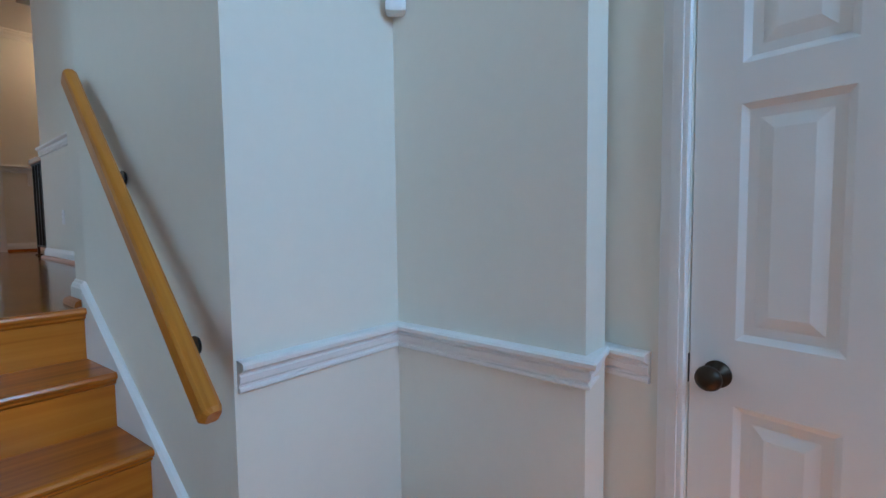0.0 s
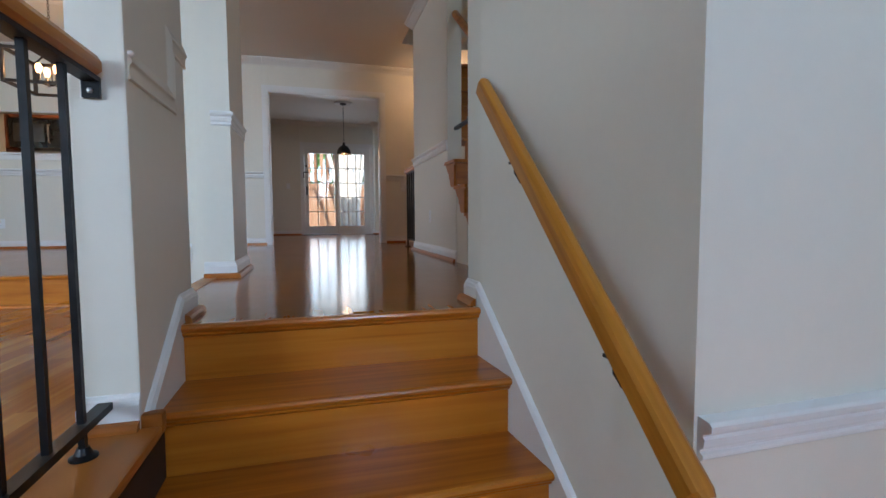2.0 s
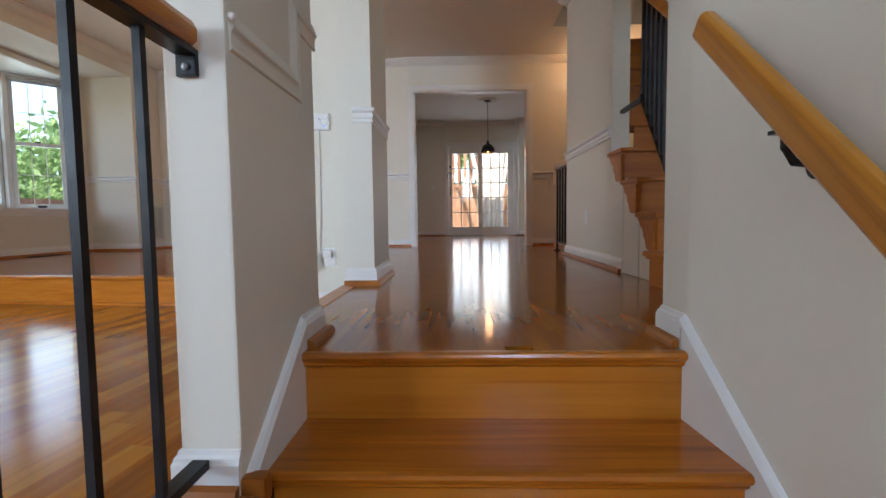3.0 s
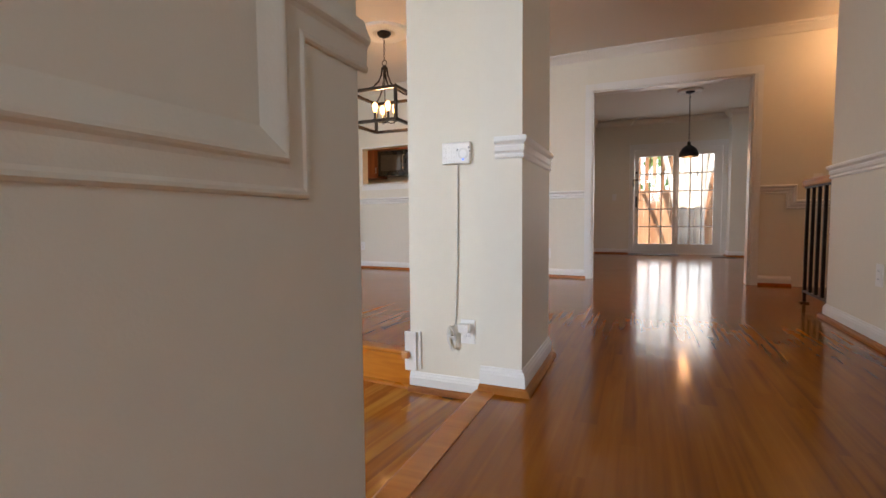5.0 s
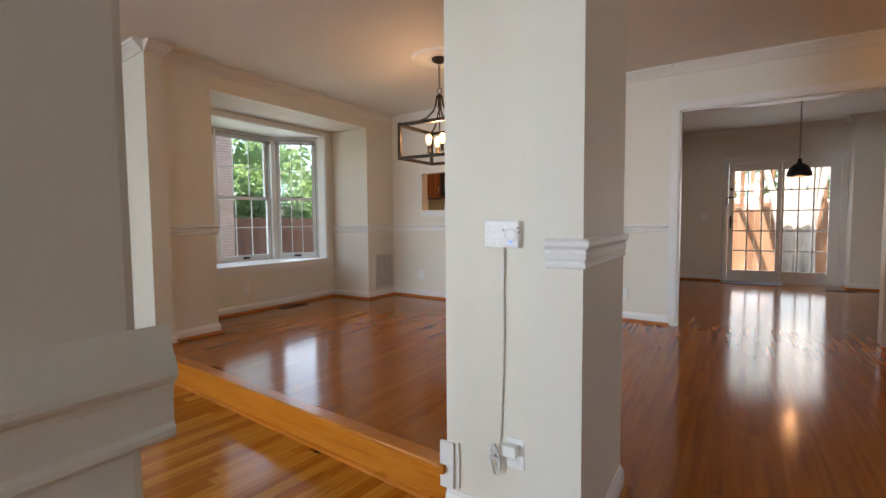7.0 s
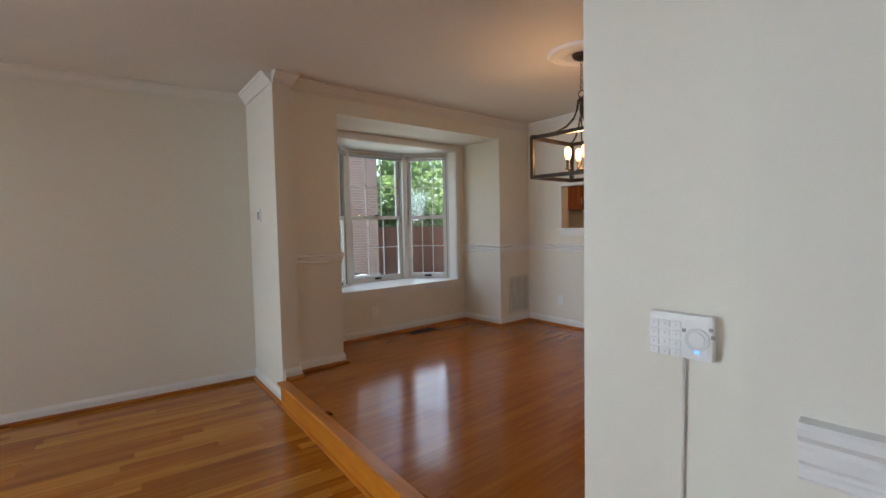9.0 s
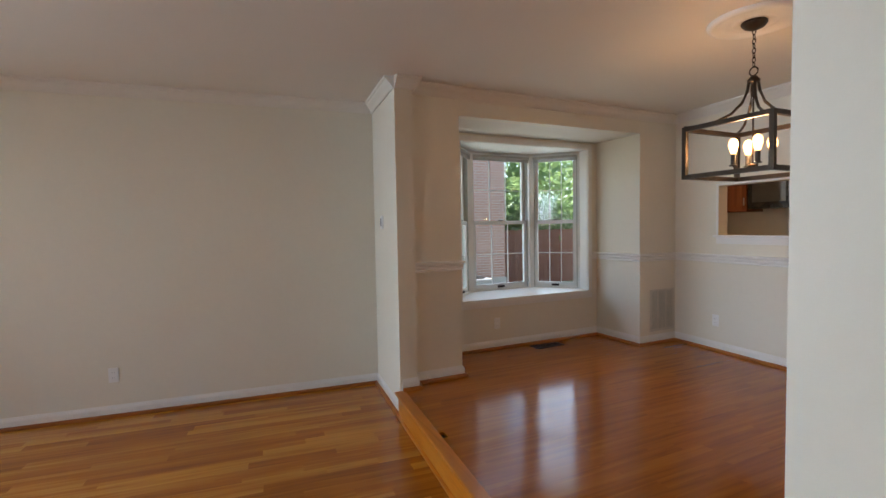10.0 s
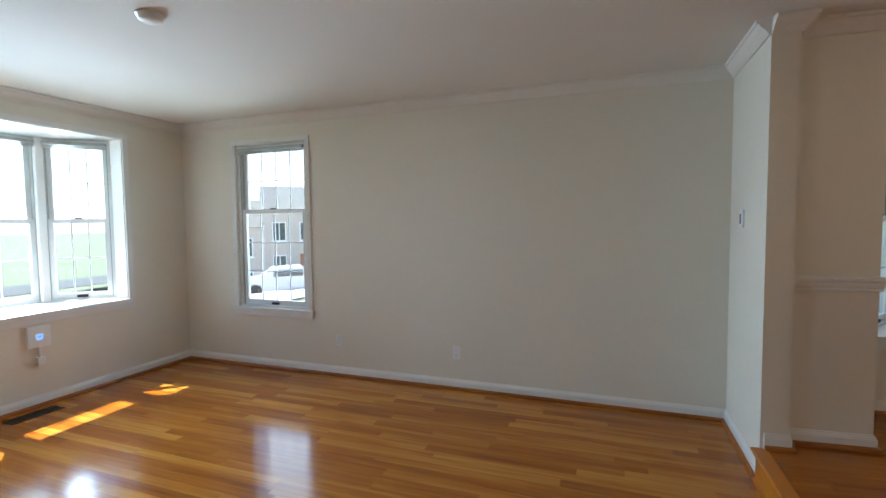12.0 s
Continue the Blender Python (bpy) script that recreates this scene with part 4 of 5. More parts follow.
part("housing", boxes((-0.036, 0.036, 0, 0.012, -0.058, 0.058, 0.004)), PLASTIC, th)
part("control", boxes((-0.010, 0.010, 0.012, 0.020, -0.034, 0.034, 0.003)), GREY, th)

# alarm keypad with its cord and charger
kp = thing("alarm_keypad", on_wall((-1.147, 1.656), (-0.636, 1.656), 0.281, 0.968), "white plastic alarm keypad with number buttons and a round dial", "keypad")
part("housing", boxes((-0.070, 0.070, 0, 0.024, -0.051, 0.051, 0.011)), PLASTIC, kp)
for r in range(4):
    for c in range(3):
        key = part("key", boxes((0.056 - c * 0.025 - 0.010, 0.056 - c * 0.025 + 0.010, 0.0235, 0.0262, 0.024 - r * 0.0215 - 0.008, 0.024 - r * 0.0215 + 0.008, 0.0012)), PLASTIC, kp)
        part("key_mark", boxes((0.056 - c * 0.025 - 0.002, 0.056 - c * 0.025 + 0.002, 0.0262, 0.0266, 0.024 - r * 0.0215 - 0.003, 0.024 - r * 0.0215 + 0.003)), KEY_PRINT, key)
for r0, r1, mat, nm in ((0.0175, 0.026, GREY, "dial_ring"), (0.0, 0.016, PLASTIC, "dial_button")):
    bm = bmesh.new()
    lathe(bm, (0, 0, 0), [(r0, 0.0), (r1, 0.0), (r1, 0.0026), (r0, 0.0026)] if r0 else [(0.0, 0.0), (r1, 0.0), (r1, 0.003), (0.0, 0.0035)], 32)
    bm.transform(Matrix.Translation((-0.038, 0.0235, -0.004)) @ Matrix.Rotation(radians(-90), 4, "X"))
    part(nm, bm, KEY_PRINT if r0 else PLASTIC, kp)
part("light", boxes((-0.043, -0.033, 0.0262, 0.0275, -0.034, -0.027, 0.001)), BLUE_LED, kp, "small blue indicator light")
for kx, kz in ((-0.066, 0.022), (-0.010, 0.014), (-0.070, 0.006)):
    part("side_key", boxes((kx - 0.004, kx + 0.004, 0.0237, 0.0248, kz - 0.004, kz + 0.004, 0.001)), GREY, kp)
cord = thing("charger_cord", Matrix(), "grey-white cord hanging from the keypad to a bundled end", "cord")
bm = bmesh.new()
tube(bm, [(-0.862, 1.648, 0.93), (-0.863, 1.650, 0.7), (-0.866, 1.650, 0.45), (-0.878, 1.649, 0.16)], 0.0036, 8)
part("cable", bm, CORD, cord)
bm = bmesh.new()
for i in range(4):
    pts = []
    for a in range(13):
        t = 2 * math.pi * a / 12
        pts.append((-0.893 + 0.016 * math.cos(t) + 0.006 * (i - 1.5), 1.640 - 0.005 * i, 0.105 + 0.048 * math.sin(t) - 0.006 * i))
    tube(bm, pts, 0.003, 6, cap=False)
box(bm, -0.912, -0.876, 1.622, 1.648, 0.100, 0.110, 0.003)
part("bundle", bm, CORD, cord, "bundled spare cable")
bm = bmesh.new()
tube(bm, [(-0.888, 1.642, 0.15), (-0.870, 1.630, 0.165), (-0.850, 1.622, 0.155)], 0.003, 6)
part("lead", bm, CORD, cord)
plug = tagged(new("usb_charger", mesh_of("usb_charger", boxes((-0.852, -0.800, 1.608, 1.645, 0.130, 0.172, 0.007)), PLASTIC)), "white cube charger in the pier outlet", "charger")

# plug-in device below the living bay
front_along = FRONT - 1.485
dv = thing("wall_device", on_wall(FE, LF, front_along, 0.405), "white square plug-in device with a blue light under the bay window", "device")
part("housing", boxes((-0.085, 0.085, 0, 0.03, -0.09, 0.09, 0.012)), PLASTIC, dv)
bm = bmesh.new()
lathe(bm, (0, 0, 0), [(0.016, 0), (0.026, 0), (0.026, 0.003), (0.016, 0.003)], 24)
bm.transform(Matrix.Translation((0.0, 0.029, 0.0)) @ Matrix.Rotation(radians(-90), 4, "X"))
part("light_ring", bm, BLUE_LED, dv, "blue glowing ring")
part("plug", boxes((-0.03, 0.03, 0.004, 0.05, -0.24, -0.17, 0.012)), PLASTIC, dv)
bm = bmesh.new()
tube(bm, [(0, 0.015, -0.09), (0, 0.022, -0.14), (0, 0.025, -0.18)], 0.012, 10)
part("stem", bm, PLASTIC, dv)


def floor_vent(m, w, d, mat, label):
    ob = thing("floor_register", m, label, "vent")
    part("frame", boxes((-w / 2, w / 2, -d / 2, -d / 2 + 0.014, 0, 0.005), (-w / 2, w / 2, d / 2 - 0.014, d / 2, 0, 0.005), (-w / 2, -w / 2 + 0.014, -d / 2 + 0.014, d / 2 - 0.014, 0, 0.005), (w / 2 - 0.014, w / 2, -d / 2 + 0.014, d / 2 - 0.014, 0, 0.005)), mat, ob)
    # Thin dark sheet stands in for the shaded duct under the slats.
    part("backing", boxes((-w / 2 + 0.014, w / 2 - 0.014, -d / 2 + 0.014, d / 2 - 0.014, 0.0005, 0.0015)), DUCT, ob)
    n = int((w - 0.03) / 0.014)
    for i in range(n):
        x = -w / 2 + 0.02 + i * (w - 0.04) / (n - 1)
        part("slat", boxes((x - 0.003, x + 0.003, -d / 2 + 0.014, d / 2 - 0.014, 0.0015, 0.0045)), mat, ob)
    return ob


floor_vent(pose(-4.63, 3.85, 0.001, 0, 0, 90), 0.36, 0.14, VENT_BROWN, "dark bronze floor register below the dining bay window")
floor_vent(pose(-3.78, -3.28, LIVING + 0.001, 0, 0, -6), 0.36, 0.14, VENT_BROWN, "dark bronze floor register below the living room bay window")
floor_vent(pose(1.18, 8.40, 0.001), 0.34, 0.13, VENT_BROWN, "dark floor register beside the patio door")

gr = thing("return_grille", Matrix(((0, 1, 0, -4.16), (1, 0, 0, 5.02), (0, 0, 1, 0.355), (0, 0, 0, 1))), "beige painted return air grille low on the dining wall", "grille")
gr.matrix_world = Matrix(((0, 1, 0, -4.16), (-1, 0, 0, 5.02), (0, 0, 1, 0.355), (0, 0, 0, 1)))
GW, GH = 0.36, 0.45
part("frame", boxes((-GW / 2, GW / 2, 0, 0.008, GH / 2 - 0.022, GH / 2, 0.002), (-GW / 2, GW / 2, 0, 0.008, -GH / 2, -GH / 2 + 0.022, 0.002), (-GW / 2, -GW / 2 + 0.022, 0, 0.008, -GH / 2 + 0.022, GH / 2 - 0.022), (GW / 2 - 0.022, GW / 2, 0, 0.008, -GH / 2 + 0.022, GH / 2 - 0.022),
     (-GW / 6 - 0.008, -GW / 6 + 0.008, 0, 0.007, -GH / 2 + 0.022, GH / 2 - 0.022), (GW / 6 - 0.008, GW / 6 + 0.008, 0, 0.007, -GH / 2 + 0.022, GH / 2 - 0.022)), GRILLE, gr)
part("backing", boxes((-GW / 2 + 0.02, GW / 2 - 0.02, 0.0005, 0.0015, -GH / 2 + 0.02, GH / 2 - 0.02)), LINER, gr)
for i in range(32):
    z = -GH / 2 + 0.028 + i * (GH - 0.056) / 31
    bm = boxes((-GW / 2 + 0.022, GW / 2 - 0.022, 0.002, 0.0065, z - 0.005, z + 0.002))
    part("slat", bm, GRILLE, gr)

bm = bmesh.new()
lathe(bm, (0, 0, 0), [(0.0, -0.038), (0.045, -0.038), (0.058, -0.030), (0.062, -0.012), (0.070, -0.010), (0.070, 0.0), (0.0, 0.0)], 32)
sd = tagged(new("smoke_detector", mesh_of("smoke_detector", bm, PLASTIC, True)), "round white smoke detector on the ceiling", "smoke detector")
sd.location = (-3.09, -1.25, CEILING)


# ---------------------------------------------------------------- chandelier and pendant
def medallion(x, y, r):
    bm = bmesh.new()
    lathe(bm, (x, y, CEILING), [(0.0, -0.006), (r * 0.35, -0.006), (r * 0.42, -0.020), (r * 0.5, -0.020), (r * 0.55, -0.010), (r * 0.8, -0.010), (r * 0.86, -0.024), (r * 0.95, -0.024), (r, -0.012), (r, 0.0)], 48)
    return tagged(new("ceiling_medallion", mesh_of("ceiling_medallion", bm, TRIM, True)), "round white moulded ceiling medallion above the lamp", "medallion")


def chain(parent, x, y, z0, z1, link=0.034, mat=None):
    n = max(2, int((z1 - z0) / (link * 0.74)))
    for i in range(n):
        c = Vector((x, y, z0 + (i + 0.5) * (z1 - z0) / n))
        side = Vector((1, 0, 0)) if i % 2 else Vector((0, 1, 0))
        pts = [c + side * (0.009 * math.cos(t)) + Vector((0, 0, link * 0.5 * math.sin(t))) for t in (2 * math.pi * k / 12 for k in range(13))]
        bm = bmesh.new()
        tube(bm, pts, 0.0024, 6, cap=False)
        part("chain_link", bm, mat or BRONZE, parent)


CX, CY = -2.335, 3.555
medallion(CX, CY, 0.24)
ch = thing("chandelier", (CX, CY, 0), "dark bronze open-cage chandelier with four lit candle bulbs", "chandelier")
bm = bmesh.new()
lathe(bm, (0, 0, CEILING - 0.012), [(0.0, -0.045), (0.022, -0.043), (0.052, -0.030), (0.066, -0.012), (0.066, 0.0), (0.0, 0.0)], 32)
part("canopy", bm, BRONZE, ch, smooth=True)
chain(ch, 0, 0, 2.175, CEILING - 0.055)
bm = bmesh.new()
pts = [(0.024 * math.cos(t), 0, 2.150 + 0.024 * math.sin(t)) for t in (2 * math.pi * k / 16 for k in range(17))]
tube(bm, pts, 0.004, 8, cap=False)
part("ring", bm, BRONZE, ch)
bm = bmesh.new()
lathe(bm, (0, 0, 2.085), [(0.0, 0.0), (0.030, 0.0), (0.034, 0.016), (0.022, 0.030), (0.012, 0.040), (0.0, 0.042)], 20)
part("hub", bm, BRONZE, ch, smooth=True)
R, ZT, ZB, TW = 0.25, 1.845, 1.560, 0.013
for sx in (-1, 1):
    for sy in (-1, 1):
        part("corner_bar", boxes((sx * R - TW, sx * R + TW, sy * R - TW, sy * R + TW, ZB - TW, ZT + TW, 0.002)), BRONZE, ch)
        bm = bmesh.new()
        tube(bm, [(sx * 0.017, sy * 0.017, 2.092), (sx * 0.022, sy * 0.022, 2.04), (sx * 0.040, sy * 0.040, 1.975), (sx * 0.078, sy * 0.078, 1.918), (sx * 0.13, sy * 0.13, 1.882), (sx * 0.19, sy * 0.19, 1.864), (sx * R, sy * R, ZT + 0.012)], 0.008, 8)
        part("arm", bm, BRONZE, ch)
        bm = bmesh.new()
        lathe(bm, (sx * R, sy * R, ZT + TW), [(0.0, 0), (0.007, 0), (0.007, 0.008), (0.0, 0.010)], 10)
        part("finial", bm, BRONZE, ch)
for z in (ZT, ZB):
    for s in (-1, 1):
        part("cage_bar", boxes((-R + TW, R - TW, s * R - TW, s * R + TW, z - TW, z + TW, 0.002)), BRONZE, ch)
        part("cage_bar", boxes((s * R - TW, s * R + TW, -R + TW, R - TW, z - TW, z + TW, 0.002)), BRONZE, ch)
bm = bmesh.new()
tube(bm, [(0, 0, 2.09), (0, 0, 1.60)], 0.005, 10)
part("stem", bm, BRONZE, ch)
bm = bmesh.new()
lathe(bm, (0, 0, 1.585), [(0.0, 0.0), (0.012, 0.004), (0.026, 0.016), (0.026, 0.028), (0.012, 0.036), (0.0, 0.036)], 18)
part("lower_hub", bm, BRONZE, ch, smooth=True)
for k in range(4):
    a = radians(45 + 90 * k)
    x, y = 0.098 * math.cos(a), 0.098 * math.sin(a)
    bm = bmesh.new()
    tube(bm, [(0, 0, 1.605), (x * 0.5, y * 0.5, 1.590), (x * 0.9, y * 0.9, 1.597), (x, y, 1.615)], 0.005, 8)
    part("candle_arm", bm, BRONZE, ch)
    bm = bmesh.new()
    lathe(bm, (x, y, 1.612), [(0.0, 0.0), (0.020, 0.0), (0.022, 0.006), (0.0135, 0.010), (0.0135, 0.070), (0.0, 0.070)], 16)
    s = part("candle_sleeve", bm, CANDLE, ch)
    bm = bmesh.new()
    lathe(bm, (x, y, 1.682), [(0.0, 0.0), (0.012, 0.0), (0.017, 0.014), (0.025, 0.042), (0.026, 0.060), (0.020, 0.080), (0.010, 0.091), (0.0, 0.094)], 18)
    b = part("bulb", bm, BULB, s, "lit amber filament bulb", smooth=True)
bulb_lamp("chandelier_light", (CX, CY, 1.735), 3.2, size=0.07)

PX, PY = 0.540, 7.08
medallion(PX, PY, 0.16)
pd = thing("pendant_lamp", (PX, PY, 0), "black metal dome pendant lamp on a chain, lit", "pendant lamp")
bm = bmesh.new()
lathe(bm, (0, 0, CEILING - 0.010), [(0.0, -0.028), (0.050, -0.026), (0.060, -0.014), (0.060, 0.0), (0.0, 0.0)], 28)
part("canopy", bm, BLACK, pd, smooth=True)
chain(pd, 0, 0, 1.735, CEILING - 0.035, mat=BLACK)
bm = bmesh.new()
lathe(bm, (0, 0, 1.520), [(0.122, 0.0), (0.126, 0.002), (0.126, 0.020), (0.118, 0.060), (0.098, 0.105), (0.065, 0.140), (0.030, 0.158), (0.022, 0.175), (0.022, 0.205), (0.008, 0.215), (0.0, 0.215)], 36)
lathe(bm, (0, 0, 1.520), [(0.122, 0.0), (0.121, 0.020), (0.113, 0.059), (0.093, 0.102), (0.061, 0.136), (0.0, 0.148)], 36)
part("shade", bm, BLACK, pd, smooth=True)
bm = bmesh.new()
bmesh.ops.create_uvsphere(bm, u_segments=18, v_segments=12, radius=0.032, matrix=Matrix.Translation((0, 0, 1.565)))
part("bulb", bm, WARM_BULB, pd, smooth=True)
bulb_lamp("pendant_light", (PX, PY, 1.515), 1.1, (1.0, 0.52, 0.20), 0.04)


def unseen_light(x, y, power, label):
    """Round frosted ceiling light with a metal rim, lit; the fixture is unseen and assumed."""
    ob = thing("unseen_ceiling_light", (x, y, CEILING), label, "ceiling light", "flush ceiling lights")
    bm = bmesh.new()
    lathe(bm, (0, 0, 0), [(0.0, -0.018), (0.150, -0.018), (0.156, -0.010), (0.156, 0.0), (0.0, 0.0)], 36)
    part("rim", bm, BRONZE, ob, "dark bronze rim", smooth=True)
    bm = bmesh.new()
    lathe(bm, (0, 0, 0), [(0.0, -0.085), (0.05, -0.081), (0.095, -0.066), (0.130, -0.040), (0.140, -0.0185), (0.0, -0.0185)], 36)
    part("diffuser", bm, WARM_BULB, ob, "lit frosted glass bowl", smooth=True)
    bulb_lamp("unseen_ceiling_glow", (x, y, CEILING - 0.14), power, (1.0, 0.66, 0.36), 0.08)


# Passage lamp follows from its glow on the far wall; its fixture is assumed.
unseen_light(1.72, 4.45, 1.7, "unseen round ceiling light assumed from the glow in the passage beside the stairs")
# Extra lamp with an invented fixture, brightens the kitchen seen through the opening.
unseen_light(-3.3, 6.2, 5.0, "unseen round ceiling light added to brighten the kitchen")

# ---------------------------------------------------------------- patio door
pt = thing("door_2", Matrix.Translation((-0.235, 8.98, 0)), "white glazed double patio door with glazing bars and black handle", "patio door", kind="structure")
PW, PH = 1.505, 1.95
part("door_frame", boxes((0, 0.045, -0.02, 0.12, 0, PH), (PW - 0.045, PW, -0.02, 0.12, 0, PH), (0.045, PW - 0.045, -0.02, 0.12, PH - 0.045, PH), (0.045, PW - 0.045, -0.02, 0.12, -0.01, 0.022)), TRIM, pt)
part("casing", boxes((-0.055, 0, -0.022, -0.001, 0, PH + 0.055, 0.004), (PW, PW + 0.055, -0.022, -0.001, 0, PH + 0.055, 0.004), (0, PW, -0.022, -0.001, PH, PH + 0.055, 0.004)), TRIM, pt)
for x0, w, gx0, gx1 in ((0.048, 0.700, 0.122, 0.690), (0.752, 0.704, 0.782, 1.330)):
    leaf = part("leaf", boxes((x0, gx0, 0.0, 0.045, 0.024, PH - 0.047, 0.003), (gx1, x0 + w, 0.0, 0.045, 0.024, PH - 0.047, 0.003), (gx0, gx1, 0.0, 0.045, 0.024, 0.185, 0.003), (gx0, gx1, 0.0, 0.045, 1.775, PH - 0.047, 0.003)), TRIM, pt)
    gw, gh = gx1 - gx0, 1.59
    bm = bmesh.new()
    for i in range(1, 3):
        x = gx0 + gw * i / 3
        box(bm, x - 0.010, x + 0.010, 0.006, 0.039, 0.185, 1.775)
    for j in range(1, 5):
        z = 0.185 + gh * j / 5
        box(bm, gx0, gx1, 0.008, 0.037, z - 0.010, z + 0.010)
    part("muntin", bm, TRIM, leaf)
    for i in range(3):
        for j in range(5):
            p = new("pane", pane_mesh(gw / 3, gh / 5))
            p.parent, p.visible_shadow, p.location = leaf, False, (gx0 + gw * i / 3, 0.022, 0.185 + gh * j / 5)
part("handle_plate", boxes((0.070, 0.100, -0.008, 0.0, 0.86, 1.06, 0.003)), BLACK, pt)
bm = bmesh.new()
tube(bm, [(0.085, -0.005, 0.985), (0.085, -0.045, 0.985), (0.10, -0.050, 0.985), (0.18, -0.048, 0.982)], 0.008, 8)
part("lever", bm, BLACK, pt)
part("deadbolt", boxes((0.064, 0.104, -0.016, 0.0, 1.475, 1.515, 0.006)), BLACK, pt)
part("flip_lock", boxes((0.02, 0.13, -0.022, -0.002, 1.350, 1.372, 0.004), (0.02, 0.04, -0.022, -0.002, 1.24, 1.35, 0.003)), BLACK, pt)
for z in (0.25, 0.95, 1.7):
    part("hinge", boxes((0.742, 0.758, -0.010, 0.0, z - 0.045, z + 0.045, 0.003)), STEEL, pt)

bm = boxes((-0.27, 0.55, 8.60, 8.93, 0.001, 0.010, 0.003))
tagged(new("door_mat", mesh_of("door_mat", bm, MAT)), "grey-blue woven mat in front of the patio door", "mat")

# ---------------------------------------------------------------- upper stairs with carved brackets
up = thing("upper_staircase", Matrix(), "oak stairs with carved side brackets under rounded treads", "stairs", kind="structure")
PROFILE = [(0.0, 0.0), (0.205, 0.0), (0.205, -0.012), (0.190, -0.022), (0.180, -0.042), (0.150, -0.052), (0.142, -0.066), (0.138, -0.092), (0.118, -0.106), (0.108, -0.126), (0.100, -0.150), (0.078, -0.166), (0.0, -0.170)]
ENDS = {1: 1.245, 2: 1.490, 3: 1.745, 4: 2.003}
for k in range(1, 11):
    end = ENDS[k] if k < 5 else 2.003 + 0.258 * (k - 4)
    y, z = end - 0.285, 0.205 * k - 0.028
    x0 = (0.965 if k == 1 else 1.014) if k < 5 else 1.172
    part("tread", boxes((x0, 2.175, y, end, z - 0.026, z, 0.009)), OAK_DARK, up)
    part("riser", boxes((x0 + 0.028, 2.175, y + 0.028, y + 0.044, max(0.002, z - 0.205), z - 0.026)), OAK_DARK, up)
    if k < 5:
        if k > 1:
            part("string", boxes((1.046, 1.058, y + 0.045, end - 0.001, 0.002, z - 0.027)), PAINT, up, "white painted stair string")
        else:
            part("block", boxes((x0 + 0.028, 1.045, y + 0.045, end - 0.03, 0.002, z - 0.027)), OAK_DARK, up)
        part("cove", boxes((x0 + 0.012, 1.046, y + 0.014, end - 0.012, z - 0.040, z - 0.0265, 0.005)), OAK_DARK, up)
        if k == 1:
            continue
        bm = bmesh.new()
        low = [bm.verts.new((1.026, y + 0.046 + a, z - 0.040 + b)) for a, b in PROFILE]
        high = [bm.verts.new((1.045, y + 0.046 + a, z - 0.040 + b)) for a, b in PROFILE]
        bm.faces.new(low)
        bm.faces.new(high[::-1])
        for q in range(len(PROFILE)):
            bm.faces.new((low[q], low[(q + 1) % len(PROFILE)], high[(q + 1) % len(PROFILE)], high[q]))
        part("carved_bracket", bm, OAK_DARK, up)
ur = thing("stair_railing", Matrix(), "black metal stair railing with an oak cap beside the upper stairs", "railing")
sl = 1.33
bm = bmesh.new()
tube(bm, [(1.120, 1.15, 1.068 - 0.518 * sl), (1.120, 1.668, 1.068), (1.120, 2.03, 1.068)][:2], 0.015, 4)
part("lower_bar", bm, BLACK, ur)
bm = bmesh.new()
tube(bm, [(1.120, 1.15, 1.30), (1.120, 2.015, 1.30 + 0.865 * 0.79)], 0.030, 10)
part("cap", bm, OAK_RAIL, ur)
part("wall_bracket", boxes((1.105, 1.135, 1.655, 2.02, 1.062, 1.086, 0.003), (1.098, 1.142, 1.640, 1.668, 1.050, 1.098, 0.006)), BLACK, ur)
for i in range(8):
    y = 1.655 - 0.066 * i
    part("baluster", boxes((1.108, 1.132, y - 0.012, y + 0.012, 1.068 + (y - 1.668) * sl, 1.30 + (y - 1.15) * 0.79)), BLACK, ur)

hr = thing("hall_guard_rail", Matrix(), "short black guard rail with an oak cap beside the hall wall", "railing")
part("cap", boxes((1.060, 1.120, 3.34, 3.97, 0.885, 0.935, 0.012)), OAK_RAIL, hr)
part("top_bar", boxes((1.075, 1.105, 3.34, 3.96, 0.872, 0.885)), BLACK, hr)
part("bottom_bar", boxes((1.078, 1.102, 3.34, 3.94, 0.085, 0.100)), BLACK, hr)
for i in range(5):
    y = 3.93 - 0.125 * i
    part("post" if i == 0 else "baluster", boxes((1.080, 1.100, y - 0.010, y + 0.010, 0.0 if i == 0 else 0.1, 0.872)), BLACK, hr)
part("foot", boxes((1.062, 1.118, 3.902, 3.958, 0.0, 0.012, 0.004)), BLACK, hr)

